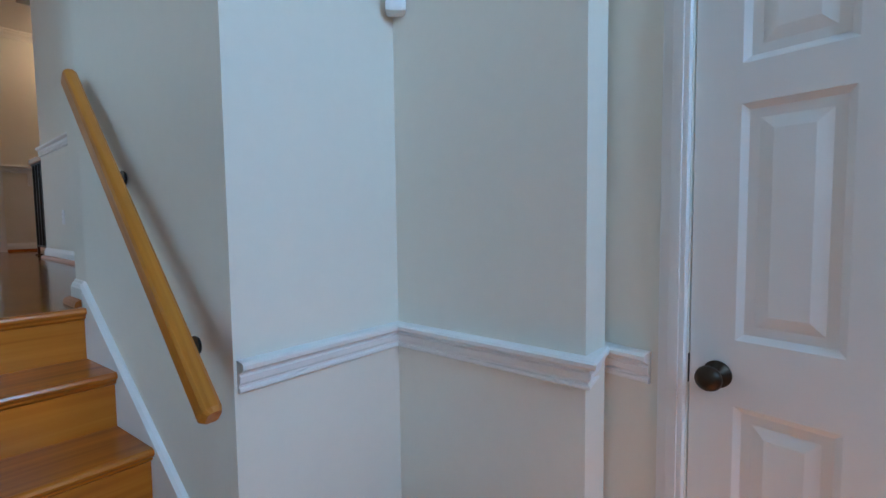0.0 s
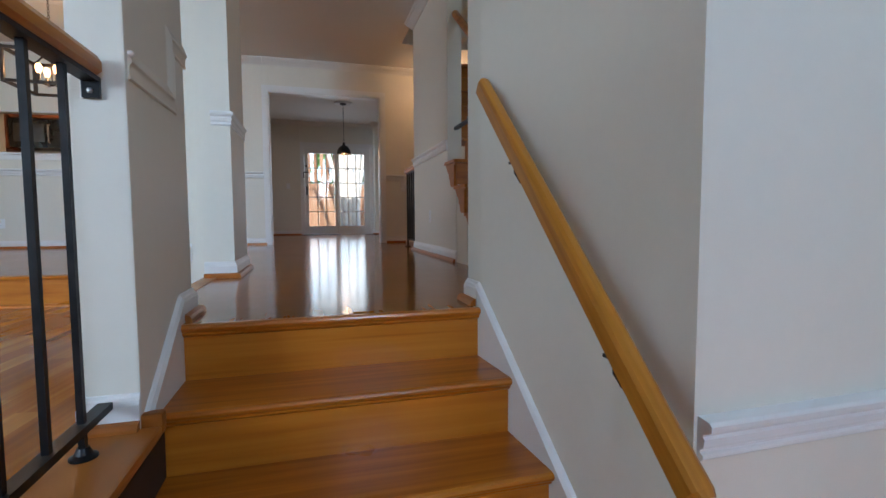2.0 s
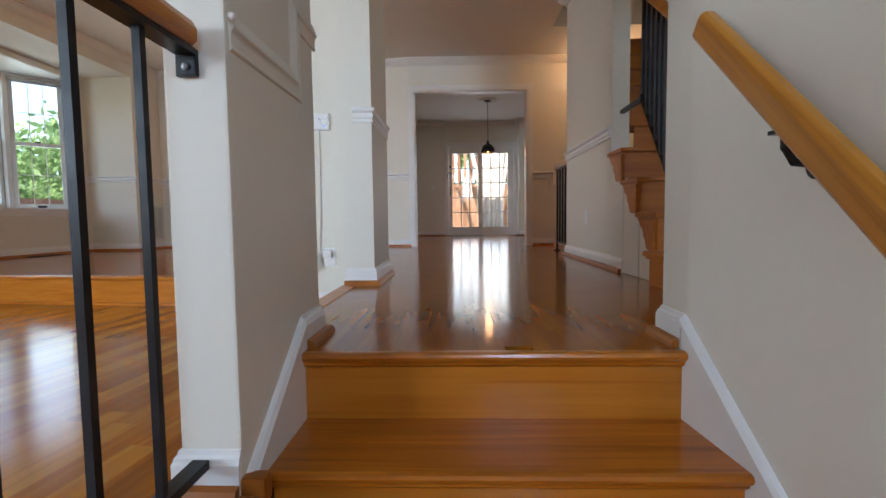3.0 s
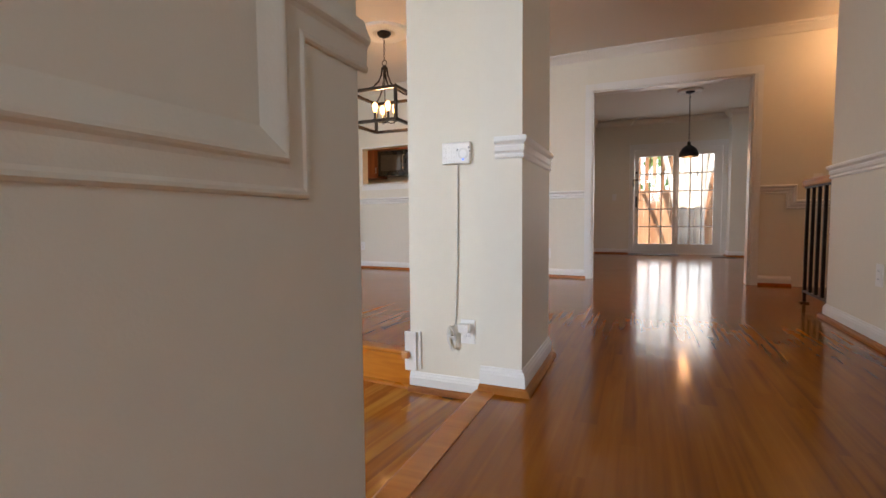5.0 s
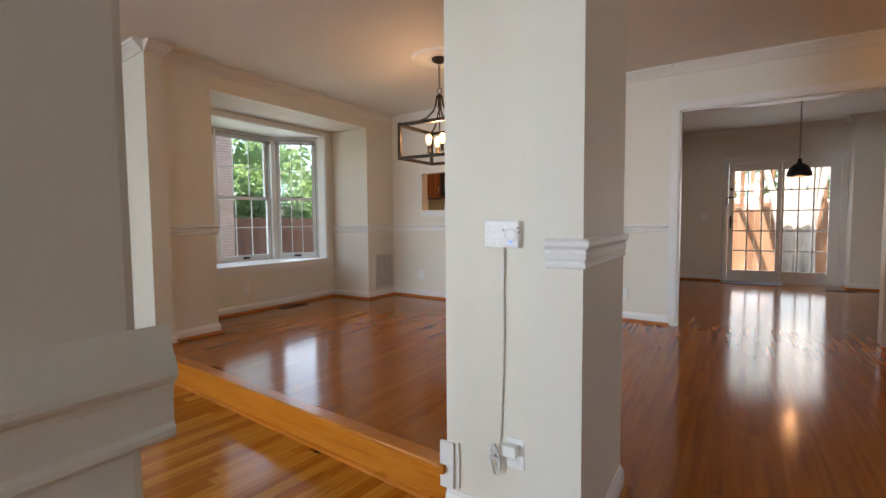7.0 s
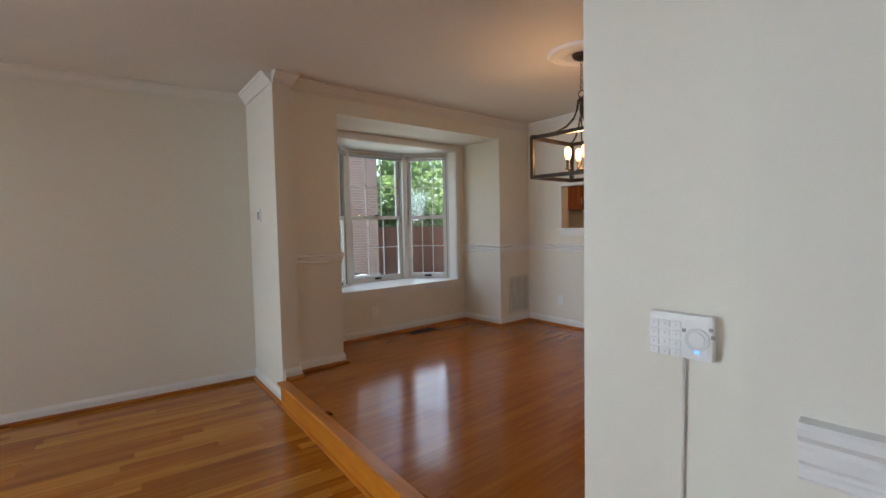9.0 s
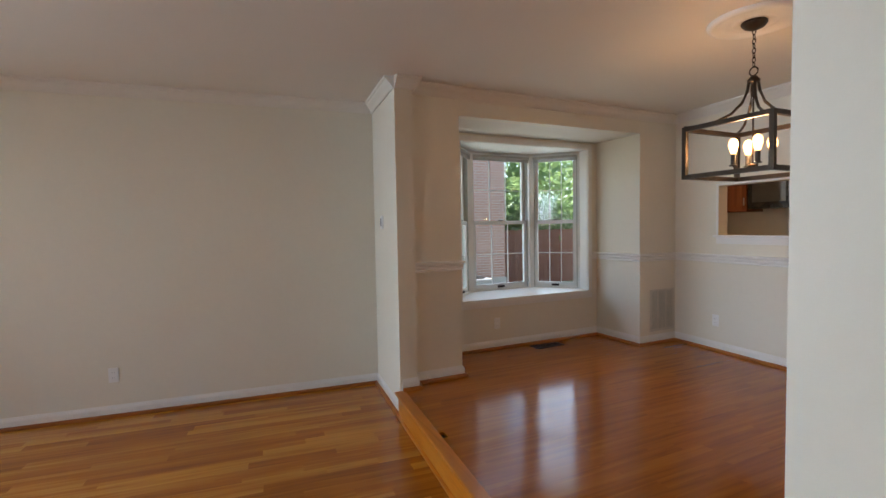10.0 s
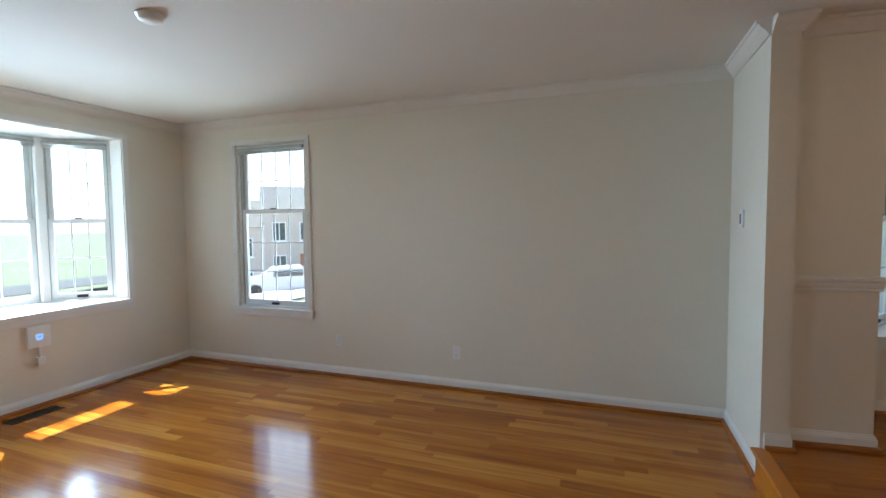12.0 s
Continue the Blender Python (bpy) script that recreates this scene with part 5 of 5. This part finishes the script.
# ---------------------------------------------------------------- kitchen behind the pass-through
def cabinet(x0, x1, y0, y1, z0, z1, doors, label):
    ob = thing("kitchen_cabinet", (x0, y0, z0), label, "cabinet", "kitchen cabinets")
    w, d, h = x1 - x0, y1 - y0, z1 - z0
    part("body", boxes((0, w, 0.02, d, 0, h)), CHERRY, ob)
    for i in range(doors):
        a, b = i * w / doors + 0.004, (i + 1) * w / doors - 0.004
        dr = part("door", boxes((a, a + 0.06, 0, 0.019, 0.006, h - 0.006), (b - 0.06, b, 0, 0.019, 0.006, h - 0.006), (a + 0.06, b - 0.06, 0, 0.019, 0.006, 0.066), (a + 0.06, b - 0.06, 0, 0.019, h - 0.066, h - 0.006), (a + 0.06, b - 0.06, 0.008, 0.019, 0.066, h - 0.066)), CHERRY, ob)
        part("handle", boxes((b - 0.035, b - 0.025, -0.02, 0.0, 0.08, 0.18, 0.003)), STEEL, dr)
    return ob


cabinet(-4.88, -4.42, 6.90, 7.24, 1.42, 2.22, 1, "cherry-stained upper kitchen cabinet beside the microwave")
cabinet(-4.40, -3.70, 6.90, 7.24, 1.90, 2.22, 2, "short cherry-stained cabinet above the microwave")
cabinet(-3.68, -2.80, 6.90, 7.24, 1.42, 2.22, 2, "cherry-stained upper kitchen cabinet with two doors")
cabinet(-4.88, -4.42, 6.64, 7.24, 0.01, 0.88, 1, "cherry-stained base cabinet below the counter")
cabinet(-3.68, -2.80, 6.64, 7.24, 0.01, 0.88, 2, "cherry-stained base cabinet with two doors")
mw = thing("microwave", (-4.40, 6.86, 1.45), "black over-the-range microwave with a dark glass door", "microwave")
part("housing", boxes((0, 0.70, 0.02, 0.37, 0, 0.43, 0.006)), APPLIANCE, mw)
part("door_glass", boxes((0.06, 0.46, 0.008, 0.02, 0.08, 0.36, 0.004)), DARK_GLASS, mw)
part("control_panel", boxes((0.56, 0.69, 0.010, 0.02, 0.03, 0.40, 0.003)), APPLIANCE, mw)
bm = bmesh.new()
tube(bm, [(0.52, 0.02, 0.07), (0.52, -0.025, 0.09), (0.52, -0.03, 0.21), (0.52, -0.025, 0.33), (0.52, 0.02, 0.35)], 0.012, 10)
part("handle", bm, STEEL, mw)
tagged(new("worktop", mesh_of("worktop", boxes((-4.88, -4.41, 6.60, 7.24, 0.881, 0.92, 0.004)), COUNTER)), "grey laminate worktop on the base cabinet", "worktop")
tagged(new("worktop", mesh_of("worktop", boxes((-3.69, -2.78, 6.60, 7.24, 0.881, 0.92, 0.004)), COUNTER)), "grey laminate worktop on the base cabinet", "worktop")
rg = thing("range", (-4.40, 6.60, 0.001), "black kitchen range with a control panel at its back", "range")
part("body", boxes((0.005, 0.705, 0.0, 0.63, 0, 0.90, 0.004)), APPLIANCE, rg)
part("cooktop", boxes((0.005, 0.705, 0.0, 0.63, 0.90, 0.915, 0.003)), DARK_GLASS, rg)
part("back_panel", boxes((0.005, 0.705, 0.57, 0.63, 0.915, 1.06, 0.006)), APPLIANCE, rg)
for i in range(4):
    bm = bmesh.new()
    lathe(bm, (0.2 + 0.3 * (i % 2), 0.17 + 0.27 * (i // 2), 0.9155), [(0.0, 0.0), (0.085, 0.0), (0.085, 0.006), (0.0, 0.006)], 20)
    part("burner", bm, APPLIANCE, rg)
tagged(new("pass_through_ledge", mesh_of("pass_through_ledge", boxes((-3.63, -2.33, 5.20, 5.34, 1.145, 1.158)), TRIM)), "white ledge of the pass-through opening", "trim", "", "structure")

# ---------------------------------------------------------------- outside
GROUND = -0.62


def ground_z(x, y):
    f = min(max((-y - 11.0) / 36.0, 0.0), 1.0)
    g = min(max((-x - 8.0) / 14.0, 0.0), 1.0) * min(max((-y - 3.0) / 10.0, 0.0), 1.0)
    return GROUND - 5.5 * f * f * (3 - 2 * f) - 1.6 * g


gx = [-600, -200, -90, -60, -40, -28, -22, -20, -14, -9, -5.2, 2.6, 8, 20, 60, 200, 600]
gy = [-600, -200, -90, -60, -47, -40, -34, -28, -22, -17, -13, -11, -4.6, 2, 9.2, 14, 20, 30, 60, 200, 600]
bm = bmesh.new()
grid = [[bm.verts.new((x, y, ground_z(x, y))) for y in gy] for x in gx]
for i in range(len(gx) - 1):
    for j in range(len(gy) - 1):
        if not (gx[i] >= -5.2 and gx[i + 1] <= 2.6 and gy[j] >= -4.6 and gy[j + 1] <= 9.2):
            bm.faces.new((grid[i][j], grid[i + 1][j], grid[i + 1][j + 1], grid[i][j + 1]))
solid("ground", bm, GRASS, "green lawn with dry patches sloping down from the house", "ground")
solid("patio", boxes((-4.0, 4.5, 9.12, 12.4, GROUND - 0.1, -0.12)), CONCRETE, "pale concrete patio slab", "patio")
bm = bmesh.new()
dx, dy = [-32 + 2.5 * i for i in range(9)], [-24 + 2.5 * i for i in range(8)]
drive = [[[bm.verts.new((x, y, ground_z(x, y) + h)) for h in (-0.12, 0.025)] for y in dy] for x in dx]
for i in range(len(dx) - 1):
    for j in range(len(dy) - 1):
        for k in (0, 1):
            bm.faces.new((drive[i][j][k], drive[i + 1][j][k], drive[i + 1][j + 1][k], drive[i][j + 1][k]))
solid("driveway", bm, CONCRETE, "pale concrete drive between the houses", "drive")
solid("road", boxes((-120, 120, -66, -57, GROUND - 5.52, GROUND - 5.47)), ASPHALT, "dark asphalt street below the lawn", "road")


def leaf_mesh(name, n, spread, size, seed, mat):
    """Many small leaf clumps scattered over several uneven boughs."""
    rng = np.random.default_rng(seed)
    cores = rng.normal(size=(26, 3)) * np.array(spread) * 0.55
    verts, faces = [], []
    for i in range(n):
        c = cores[rng.integers(26)] + rng.normal(size=3) * np.array(spread) * 0.20
        s = size * (0.5 + rng.random())
        a, b = rng.normal(size=3), rng.normal(size=3)
        a = a / np.linalg.norm(a)
        b = b - a * np.dot(a, b)
        b = b / np.linalg.norm(b)
        k = len(verts)
        verts += [tuple(c - a * s), tuple(c + b * s * 0.45), tuple(c + a * s), tuple(c - b * s * 0.45)]
        faces.append((k, k + 1, k + 2, k + 3))
    me = bpy.data.meshes.new(name)
    me.from_pydata(verts, [], faces)
    me.materials.append(mat)
    return me


CROWNS = [leaf_mesh("crown", 3000, (2.4, 2.4, 1.8), 0.15, 11 + i, LEAF) for i in range(3)]


def limbs(bm, base, top, r, seed, forks=6):
    rng = random.Random(seed)
    b, t = Vector(base), Vector(top)
    mid = b.lerp(t, 0.5) + Vector((rng.uniform(-0.1, 0.1), rng.uniform(-0.1, 0.1), 0))
    tube(bm, [b, b.lerp(mid, 0.5), mid, t], [r * 1.35, r, r * 0.85, r * 0.5], 10)
    for i in range(forks):
        s = mid.lerp(t, rng.uniform(0.2, 1.0))
        e = s + Vector((rng.uniform(-1.4, 1.4), rng.uniform(-1.4, 1.4), rng.uniform(0.6, 1.8)))
        tube(bm, [s, s.lerp(e, 0.5) + Vector((0, 0, 0.15)), e], [r * 0.45, r * 0.3, r * 0.1], 7)


TREE = 0


def tree(x, y, h, turn, scale=1.0):
    global TREE
    TREE += 1
    ob = thing("tree", pose(x, y, ground_z(x, y) - 0.05, 0, 0, turn), "leafy green tree with a dark trunk", "tree", "garden trees")
    bm = bmesh.new()
    limbs(bm, (0, 0, 0), (0.1, 0.05, h), 0.16 * scale, TREE)
    part("trunk", bm, BARK_DARK, ob)
    cr = new("crown", CROWNS[TREE % 3])
    cr.parent = ob
    cr.location, cr.scale = (0, 0, h + 0.9 * scale), (scale, scale, scale)
    cr["label"] = "loose crown of green leaves"
    return ob


for x, y, h, a, s in ((-17.5, 9.5, 1.9, 10, 1.2), (-15.6, 17.5, 1.9, 150, 1.2), (-24.0, 19.0, 2.6, 210, 1.5), (-13.6, 21.0, 2.2, 300, 1.3),
                      (-26.0, 8.0, 3.0, 60, 1.6), (-8.0, 25.0, 4.0, 60, 1.6), (3.2, 18.5, 4.2, 130, 1.6), (-8.5, -44.0, 3.2, 100, 1.5), (-1.0, -48.5, 3.6, 10, 1.7), (-20.0, -46.0, 3.0, 70, 1.4), (6.0, -45.0, 3.2, 70, 1.6)):
    tree(x, y, h, a, s)
hedge = tagged(new("shrub", leaf_mesh("shrub", 7000, (0.8, 5.2, 0.9), 0.11, 5, LEAF)), "bright green shrubs behind the wooden fence", "shrubs", "", "stuff")
hedge.location = (-14.8, 14.0, 1.15)


def board_fence(name, p, q, z0, z1, mat, label, board=0.14, gap=0.004, rails=(0.25, 0.8)):
    ob = thing(name, line_frame(p, q), label, "fence")
    length = math.hypot(q[0] - p[0], q[1] - p[1])
    n = int(length / (board + gap))
    me = mesh_of("board", boxes((0, board, -0.012, 0.012, z0, z1, 0.002)), mat)
    for i in range(n):
        o = new("board", me)
        o.parent = ob
        o.location = (i * (board + gap), 0.004 * math.sin(i * 7.3), 0.015 * math.sin(i * 3.7))
    for r in rails:
        z = z0 + (z1 - z0) * r
        part("rail", boxes((0, length, -0.055, -0.013, z - 0.045, z + 0.045)), mat, ob)
    for i in range(0, n, 17):
        x = i * (board + gap)
        part("post", boxes((x, x + 0.09, -0.145, -0.056, z0 - 0.05, z1 + 0.02)), mat, ob)
    return ob


board_fence("garden_fence", (-13.3, 26.0), (-13.3, 8.1), GROUND, 1.16, FENCE_RED, "weathered red-brown board fence beyond the lawn")
board_fence("patio_fence", (4.6, 12.2), (-4.2, 12.2), -0.14, 1.27, FENCE, "brown wooden board fence round the patio", rails=(0.07, 0.56, 0.95))
board_fence("slat_screen", (4.6, 12.45), (-4.2, 12.45), 1.20, 3.1, FENCE, "tall pale wooden slat screen behind the patio fence", board=0.09, gap=0.09, rails=(0.06, 0.7))

# pale multi-stemmed tree on the patio
pm = thing("patio_tree", (0.90, 10.75, -0.13), "pale smooth-barked tree with several leaning stems", "tree")
rng = random.Random(4)
for dx, dy, lean, r in ((-0.10, 0.0, -0.42, 0.10), (0.0, 0.08, -0.04, 0.17), (0.12, -0.02, 0.30, 0.115), (0.18, 0.10, 0.62, 0.08), (-0.2, 0.1, -0.75, 0.06)):
    bm = bmesh.new()
    pts, rad = [], []
    for k in range(9):
        f = k / 8
        pts.append((dx + lean * f * f * 1.5 + 0.03 * math.sin(5 * f + dx * 20), dy + 0.2 * f * lean + 0.03 * math.cos(4 * f), 4.2 * f))
        rad.append(r * (1.25 - 0.65 * f))
    tube(bm, pts, rad, 14)
    part("stem", bm, BARK, pm, smooth=True)
cr = new("crown", leaf_mesh("crown", 2500, (1.5, 1.3, 0.8), 0.10, 3, LEAF))
cr.parent, cr.location = pm, (0.2, 0.6, 5.4)
sg = thing("string_lights", (0, 0, 0), "hanging string of small white garden lights on the patio", "string lights")
pts = [(-1.2 + 0.36 * i, 10.2, 1.75 - 0.38 * math.sin(math.pi * i / 8) + 0.02 * i) for i in range(9)]
bm = bmesh.new()
tube(bm, pts, 0.004, 6)
part("wire", bm, BLACK, sg)
for i, p in enumerate(pts):
    bm = bmesh.new()
    lathe(bm, (p[0], p[1], p[2] - 0.11), [(0.0, 0.0), (0.022, 0.012), (0.027, 0.035), (0.018, 0.060), (0.012, 0.075), (0.012, 0.108), (0.0, 0.110)], 12)
    part("bulb", bm, PLASTIC, sg, smooth=True)

# neighbour's brick house beyond the dining window
nb = thing("neighbour_house", (0, 0, 0), "red brick neighbouring house with a white downspout", "house")
part("wall", boxes((-20, -12.0, 0.4, 8.1, GROUND + 0.45, 5.6)), BRICKWORK, nb)
part("foundation", boxes((-20, -11.97, 0.37, 8.13, GROUND - 0.1, GROUND + 0.45)), CONCRETE, nb)
bm = bmesh.new()
lo_z, hi_z = 5.6, 8.2
vs = [bm.verts.new(v) for v in ((-20.4, 0.0, lo_z), (-11.6, 0.0, lo_z), (-11.6, 8.5, lo_z), (-20.4, 8.5, lo_z), (-16.0, 0.0, hi_z), (-16.0, 8.5, hi_z))]
for f in ((0, 1, 2, 3), (0, 1, 4), (2, 3, 5), (1, 2, 5, 4), (3, 0, 4, 5)):
    bm.faces.new([vs[i] for i in f])
part("roof", bm, ROOF, nb)
bm = bmesh.new()
tube(bm, [(-11.93, 6.75, GROUND + 0.05), (-11.93, 6.75, 5.5)], 0.05, 10)
part("downspout", bm, TRIM, nb)
ac = thing("air_conditioner", (-10.9, 6.4, GROUND), "grey outdoor air-conditioning unit beside the brick house", "air conditioner")
part("cabinet", boxes((-0.4, 0.4, -0.4, 0.4, 0.0, 0.62, 0.03)), GREY, ac)
bm = bmesh.new()
lathe(bm, (0, 0, 0.621), [(0.0, 0.0), (0.33, 0.0), (0.33, 0.02), (0.0, 0.03)], 24)
part("fan_cover", bm, BLACK, ac)


def row_house(x, y, turn, label):
    ob = thing("row_house", pose(x, y, ground_z(x, y) - 0.05, 0, 0, turn), label, "house", "houses across the street")
    part("wall", boxes((0, 7, 0, 8, -1.5, 6.2)), PALE_BRICK, ob)
    bm = bmesh.new()
    vs = [bm.verts.new(v) for v in ((-0.2, -0.3, 6.2), (7.2, -0.3, 6.2), (7.2, 8.3, 6.2), (-0.2, 8.3, 6.2), (-0.2, 4, 8.6), (7.2, 4, 8.6))]
    for f in ((0, 1, 2, 3), (0, 1, 5, 4), (2, 3, 4, 5), (1, 2, 5), (3, 0, 4)):
        bm.faces.new([vs[i] for i in f])
    part("roof", bm, ROOF, ob)
    for wx in (0.8, 3.0, 5.2):
        for wz in (0.9, 3.7):
            if wx == 3.0 and wz == 0.9:
                dr = part("door", boxes((wx, wx + 1.0, -0.06, -0.01, 0.5, 2.6)), CHERRY, ob)
                part("steps", boxes((wx - 0.3, wx + 1.3, -1.2, -0.02, 0, 0.24), (wx - 0.3, wx + 1.3, -0.8, -0.02, 0.24, 0.48)), CONCRETE, ob)
                continue
            w = part("window", boxes((wx, wx + 1.1, -0.05, -0.01, wz, wz + 1.6), (wx - 0.1, wx + 1.2, -0.09, -0.01, wz - 0.1, wz)), TRIM, ob)
            part("pane", boxes((wx + 0.08, wx + 0.51, -0.065, -0.052, wz + 0.08, wz + 1.52), (wx + 0.59, wx + 1.02, -0.065, -0.052, wz + 0.08, wz + 1.52)), DARK_GLASS, w)
    return ob


for i in range(5):
    row_house(-24 + i * 7.05, -86, 0, "pale brick row house with white windows across the street")
for i in range(4):
    row_house(-35.0 + 0.574 * 7.05 * (i - 2), -23.5 - 0.819 * 7.05 * (i - 2), 125, "pale brick row house with white windows beyond the lawn")

car = thing("parked_car", pose(-22.0, -13.0, ground_z(-22, -13) + 0.03, 0, 0, 125), "silver parked car on the pale drive", "car")
bm = bmesh.new()
outline = [(-2.15, 0.28), (-2.2, 0.62), (-1.9, 0.86), (-1.2, 0.92), (-0.55, 1.38), (0.85, 1.42), (1.55, 0.98), (2.05, 0.92), (2.2, 0.6), (2.15, 0.28)]
lowv = [bm.verts.new((x, -0.85, z)) for x, z in outline]
highv = [bm.verts.new((x, 0.85, z)) for x, z in outline]
bm.faces.new(lowv)
bm.faces.new(highv[::-1])
for q in range(len(outline)):
    bm.faces.new((lowv[q], lowv[(q + 1) % len(outline)], highv[(q + 1) % len(outline)], highv[q]))
CAR = material("car_paint", (0.55, 0.56, 0.58), 0.2, 0.3, spots=(0.50, 0.51, 0.53), spot_scale=2)
part("body", bm, CAR, car)
part("side_glass", boxes((-0.5, 0.9, -0.862, 0.862, 0.98, 1.3, 0.03)), DARK_GLASS, car)
for wx in (-1.35, 1.35):
    for wy in (-0.8, 0.8):
        bm = bmesh.new()
        bmesh.ops.create_cone(bm, cap_ends=True, segments=24, radius1=0.32, radius2=0.32, depth=0.2, matrix=Matrix.Translation((wx, wy, 0.32)) @ Matrix.Rotation(radians(90), 4, "X"))
        part("wheel", bm, APPLIANCE, car)

# ---------------------------------------------------------------- floor boards
BW, GAP, THICK = 0.0762, 0.0001, 0.019


def board_geometry():
    """One board of unit length: narrow and square-edged."""
    w = BW - GAP
    ring = [(0, -THICK), (w, -THICK), (w, 0), (0, 0)]
    verts = [(x, 0.0, z) for x, z in ring] + [(x, 1.0, z) for x, z in ring]
    n = len(ring)
    faces = [tuple(range(n)), tuple(range(2 * n - 1, n - 1, -1))] + [(k, k + n, (k + 1) % n + n, (k + 1) % n) for k in range(n)]
    return verts, faces


def lay_floor(name, m, x0, x1, span, z, mat, near, label, seed):
    """Rows of boards along local y; span(x) gives the stretches of a row; near(x, y) picks the boards that are objects of their own."""
    rng = random.Random(seed)
    verts, faces = board_geometry()
    me = bpy.data.meshes.new("board")
    me.from_pydata(verts, [], faces)
    me.materials.append(mat)
    floor = thing(name, m @ Matrix.Translation((0, 0, z)), label, "floor", kind="structure")
    rest_v, rest_f, single = [], [], 0
    x = x0
    while x < x1:
        for lo_y, hi_y in span(x + BW / 2):
            y = lo_y - rng.uniform(0.0, 0.9)
            while y < hi_y:
                length = rng.choice((0.35, 0.5, 0.65, 0.8, 1.0, 1.25, 1.6)) * rng.uniform(0.9, 1.1)
                a, b = max(y, lo_y), min(y + length, hi_y)
                y += length
                if b - a < 0.04:
                    continue
                if near(x, (a + b) / 2) and single < 300:
                    ob = new("floor_board", me)
                    ob.parent = floor
                    ob.location, ob.scale = (x, a, 0.0), (1, b - a - GAP, 1)
                    single += 1
                else:
                    k = len(rest_v)
                    rest_v += [(x + vx, a + vy * (b - a - GAP), vz) for vx, vy, vz in verts]
                    rest_f += [tuple(i + k for i in f) for f in faces]
        x += BW
    rest = bpy.data.meshes.new("floor_boards")
    rest.from_pydata(rest_v, [], rest_f)
    rest.materials.append(mat)
    ob = new("floor_boards", rest)
    ob.parent = floor
    ob["kind"] = "stuff"
    return floor


def step_y(x):
    return STEP_E[1] + (STEP_W[1] - STEP_E[1]) * (x - STEP_E[0]) / (STEP_W[0] - STEP_E[0])


def rear_y(x):
    return FAR + (5.23 - FAR) * (x + 0.62) / (-4.16 + 0.62)


def hall_span(x):
    if x < 0.60:
        return [(-0.004, 9.0)] if -0.565 < x < 0.9 else [(-0.004, FAR), (5.055, 9.0)]
    if x < 0.72:
        return [(0.15, 9.0)]
    return [(0.0, 9.0)] if x < 0.905 else [(0.0, FAR), (5.055, 9.0)]


def dining_span(x):
    if x < -4.16:
        return [(2.58, 4.69)]
    if x < -1.147:
        return [(step_y(x) + 0.055, rear_y(x))]
    return [(1.844, FAR)] + ([(5.055, 8.9)] if x > -0.9 else [])


lay_floor("floor_hall", Matrix(), -0.571, 1.6, hall_span, 0.0, OAK_FLOOR, lambda x, y: y < 4.9 and x < 1.05, "glossy orange-brown oak strip floor of the hall", 1)
lay_floor("floor_dining", Matrix(), -0.571 - 56 * BW, -0.60, dining_span, 0.0, OAK_FLOOR, lambda x, y: x > -3.6 and y < 4.2, "glossy orange-brown oak strip floor of the dining room", 2)
LM = Matrix(((0.9951, 0.0986, 0, LF[0]), (-0.0986, 0.9951, 0, LF[1]), (0, 0, 1, 0), (0, 0, 0, 1)))


def living_span(x):
    top = 5.36
    for _ in range(3):
        wx = LF[0] + 0.9951 * x + 0.0986 * top
        top = (step_y(wx) - LF[1] + 0.0986 * x) / 0.9951 - 0.001 if wx > STEP_W[0] else 5.36
    east = (-0.605 - LF[0] - 0.9951 * x) / 0.0986
    return [(-0.12, min(top, east))] if min(top, east) > 0 else []


lay_floor("floor_living", LM, 0.0, 4.85, living_span, LIVING, OAK_LIVING, lambda x, y: 0.5 < x < 4.7 and 1.6 < y, "glossy honey-brown oak strip floor of the living room", 3)
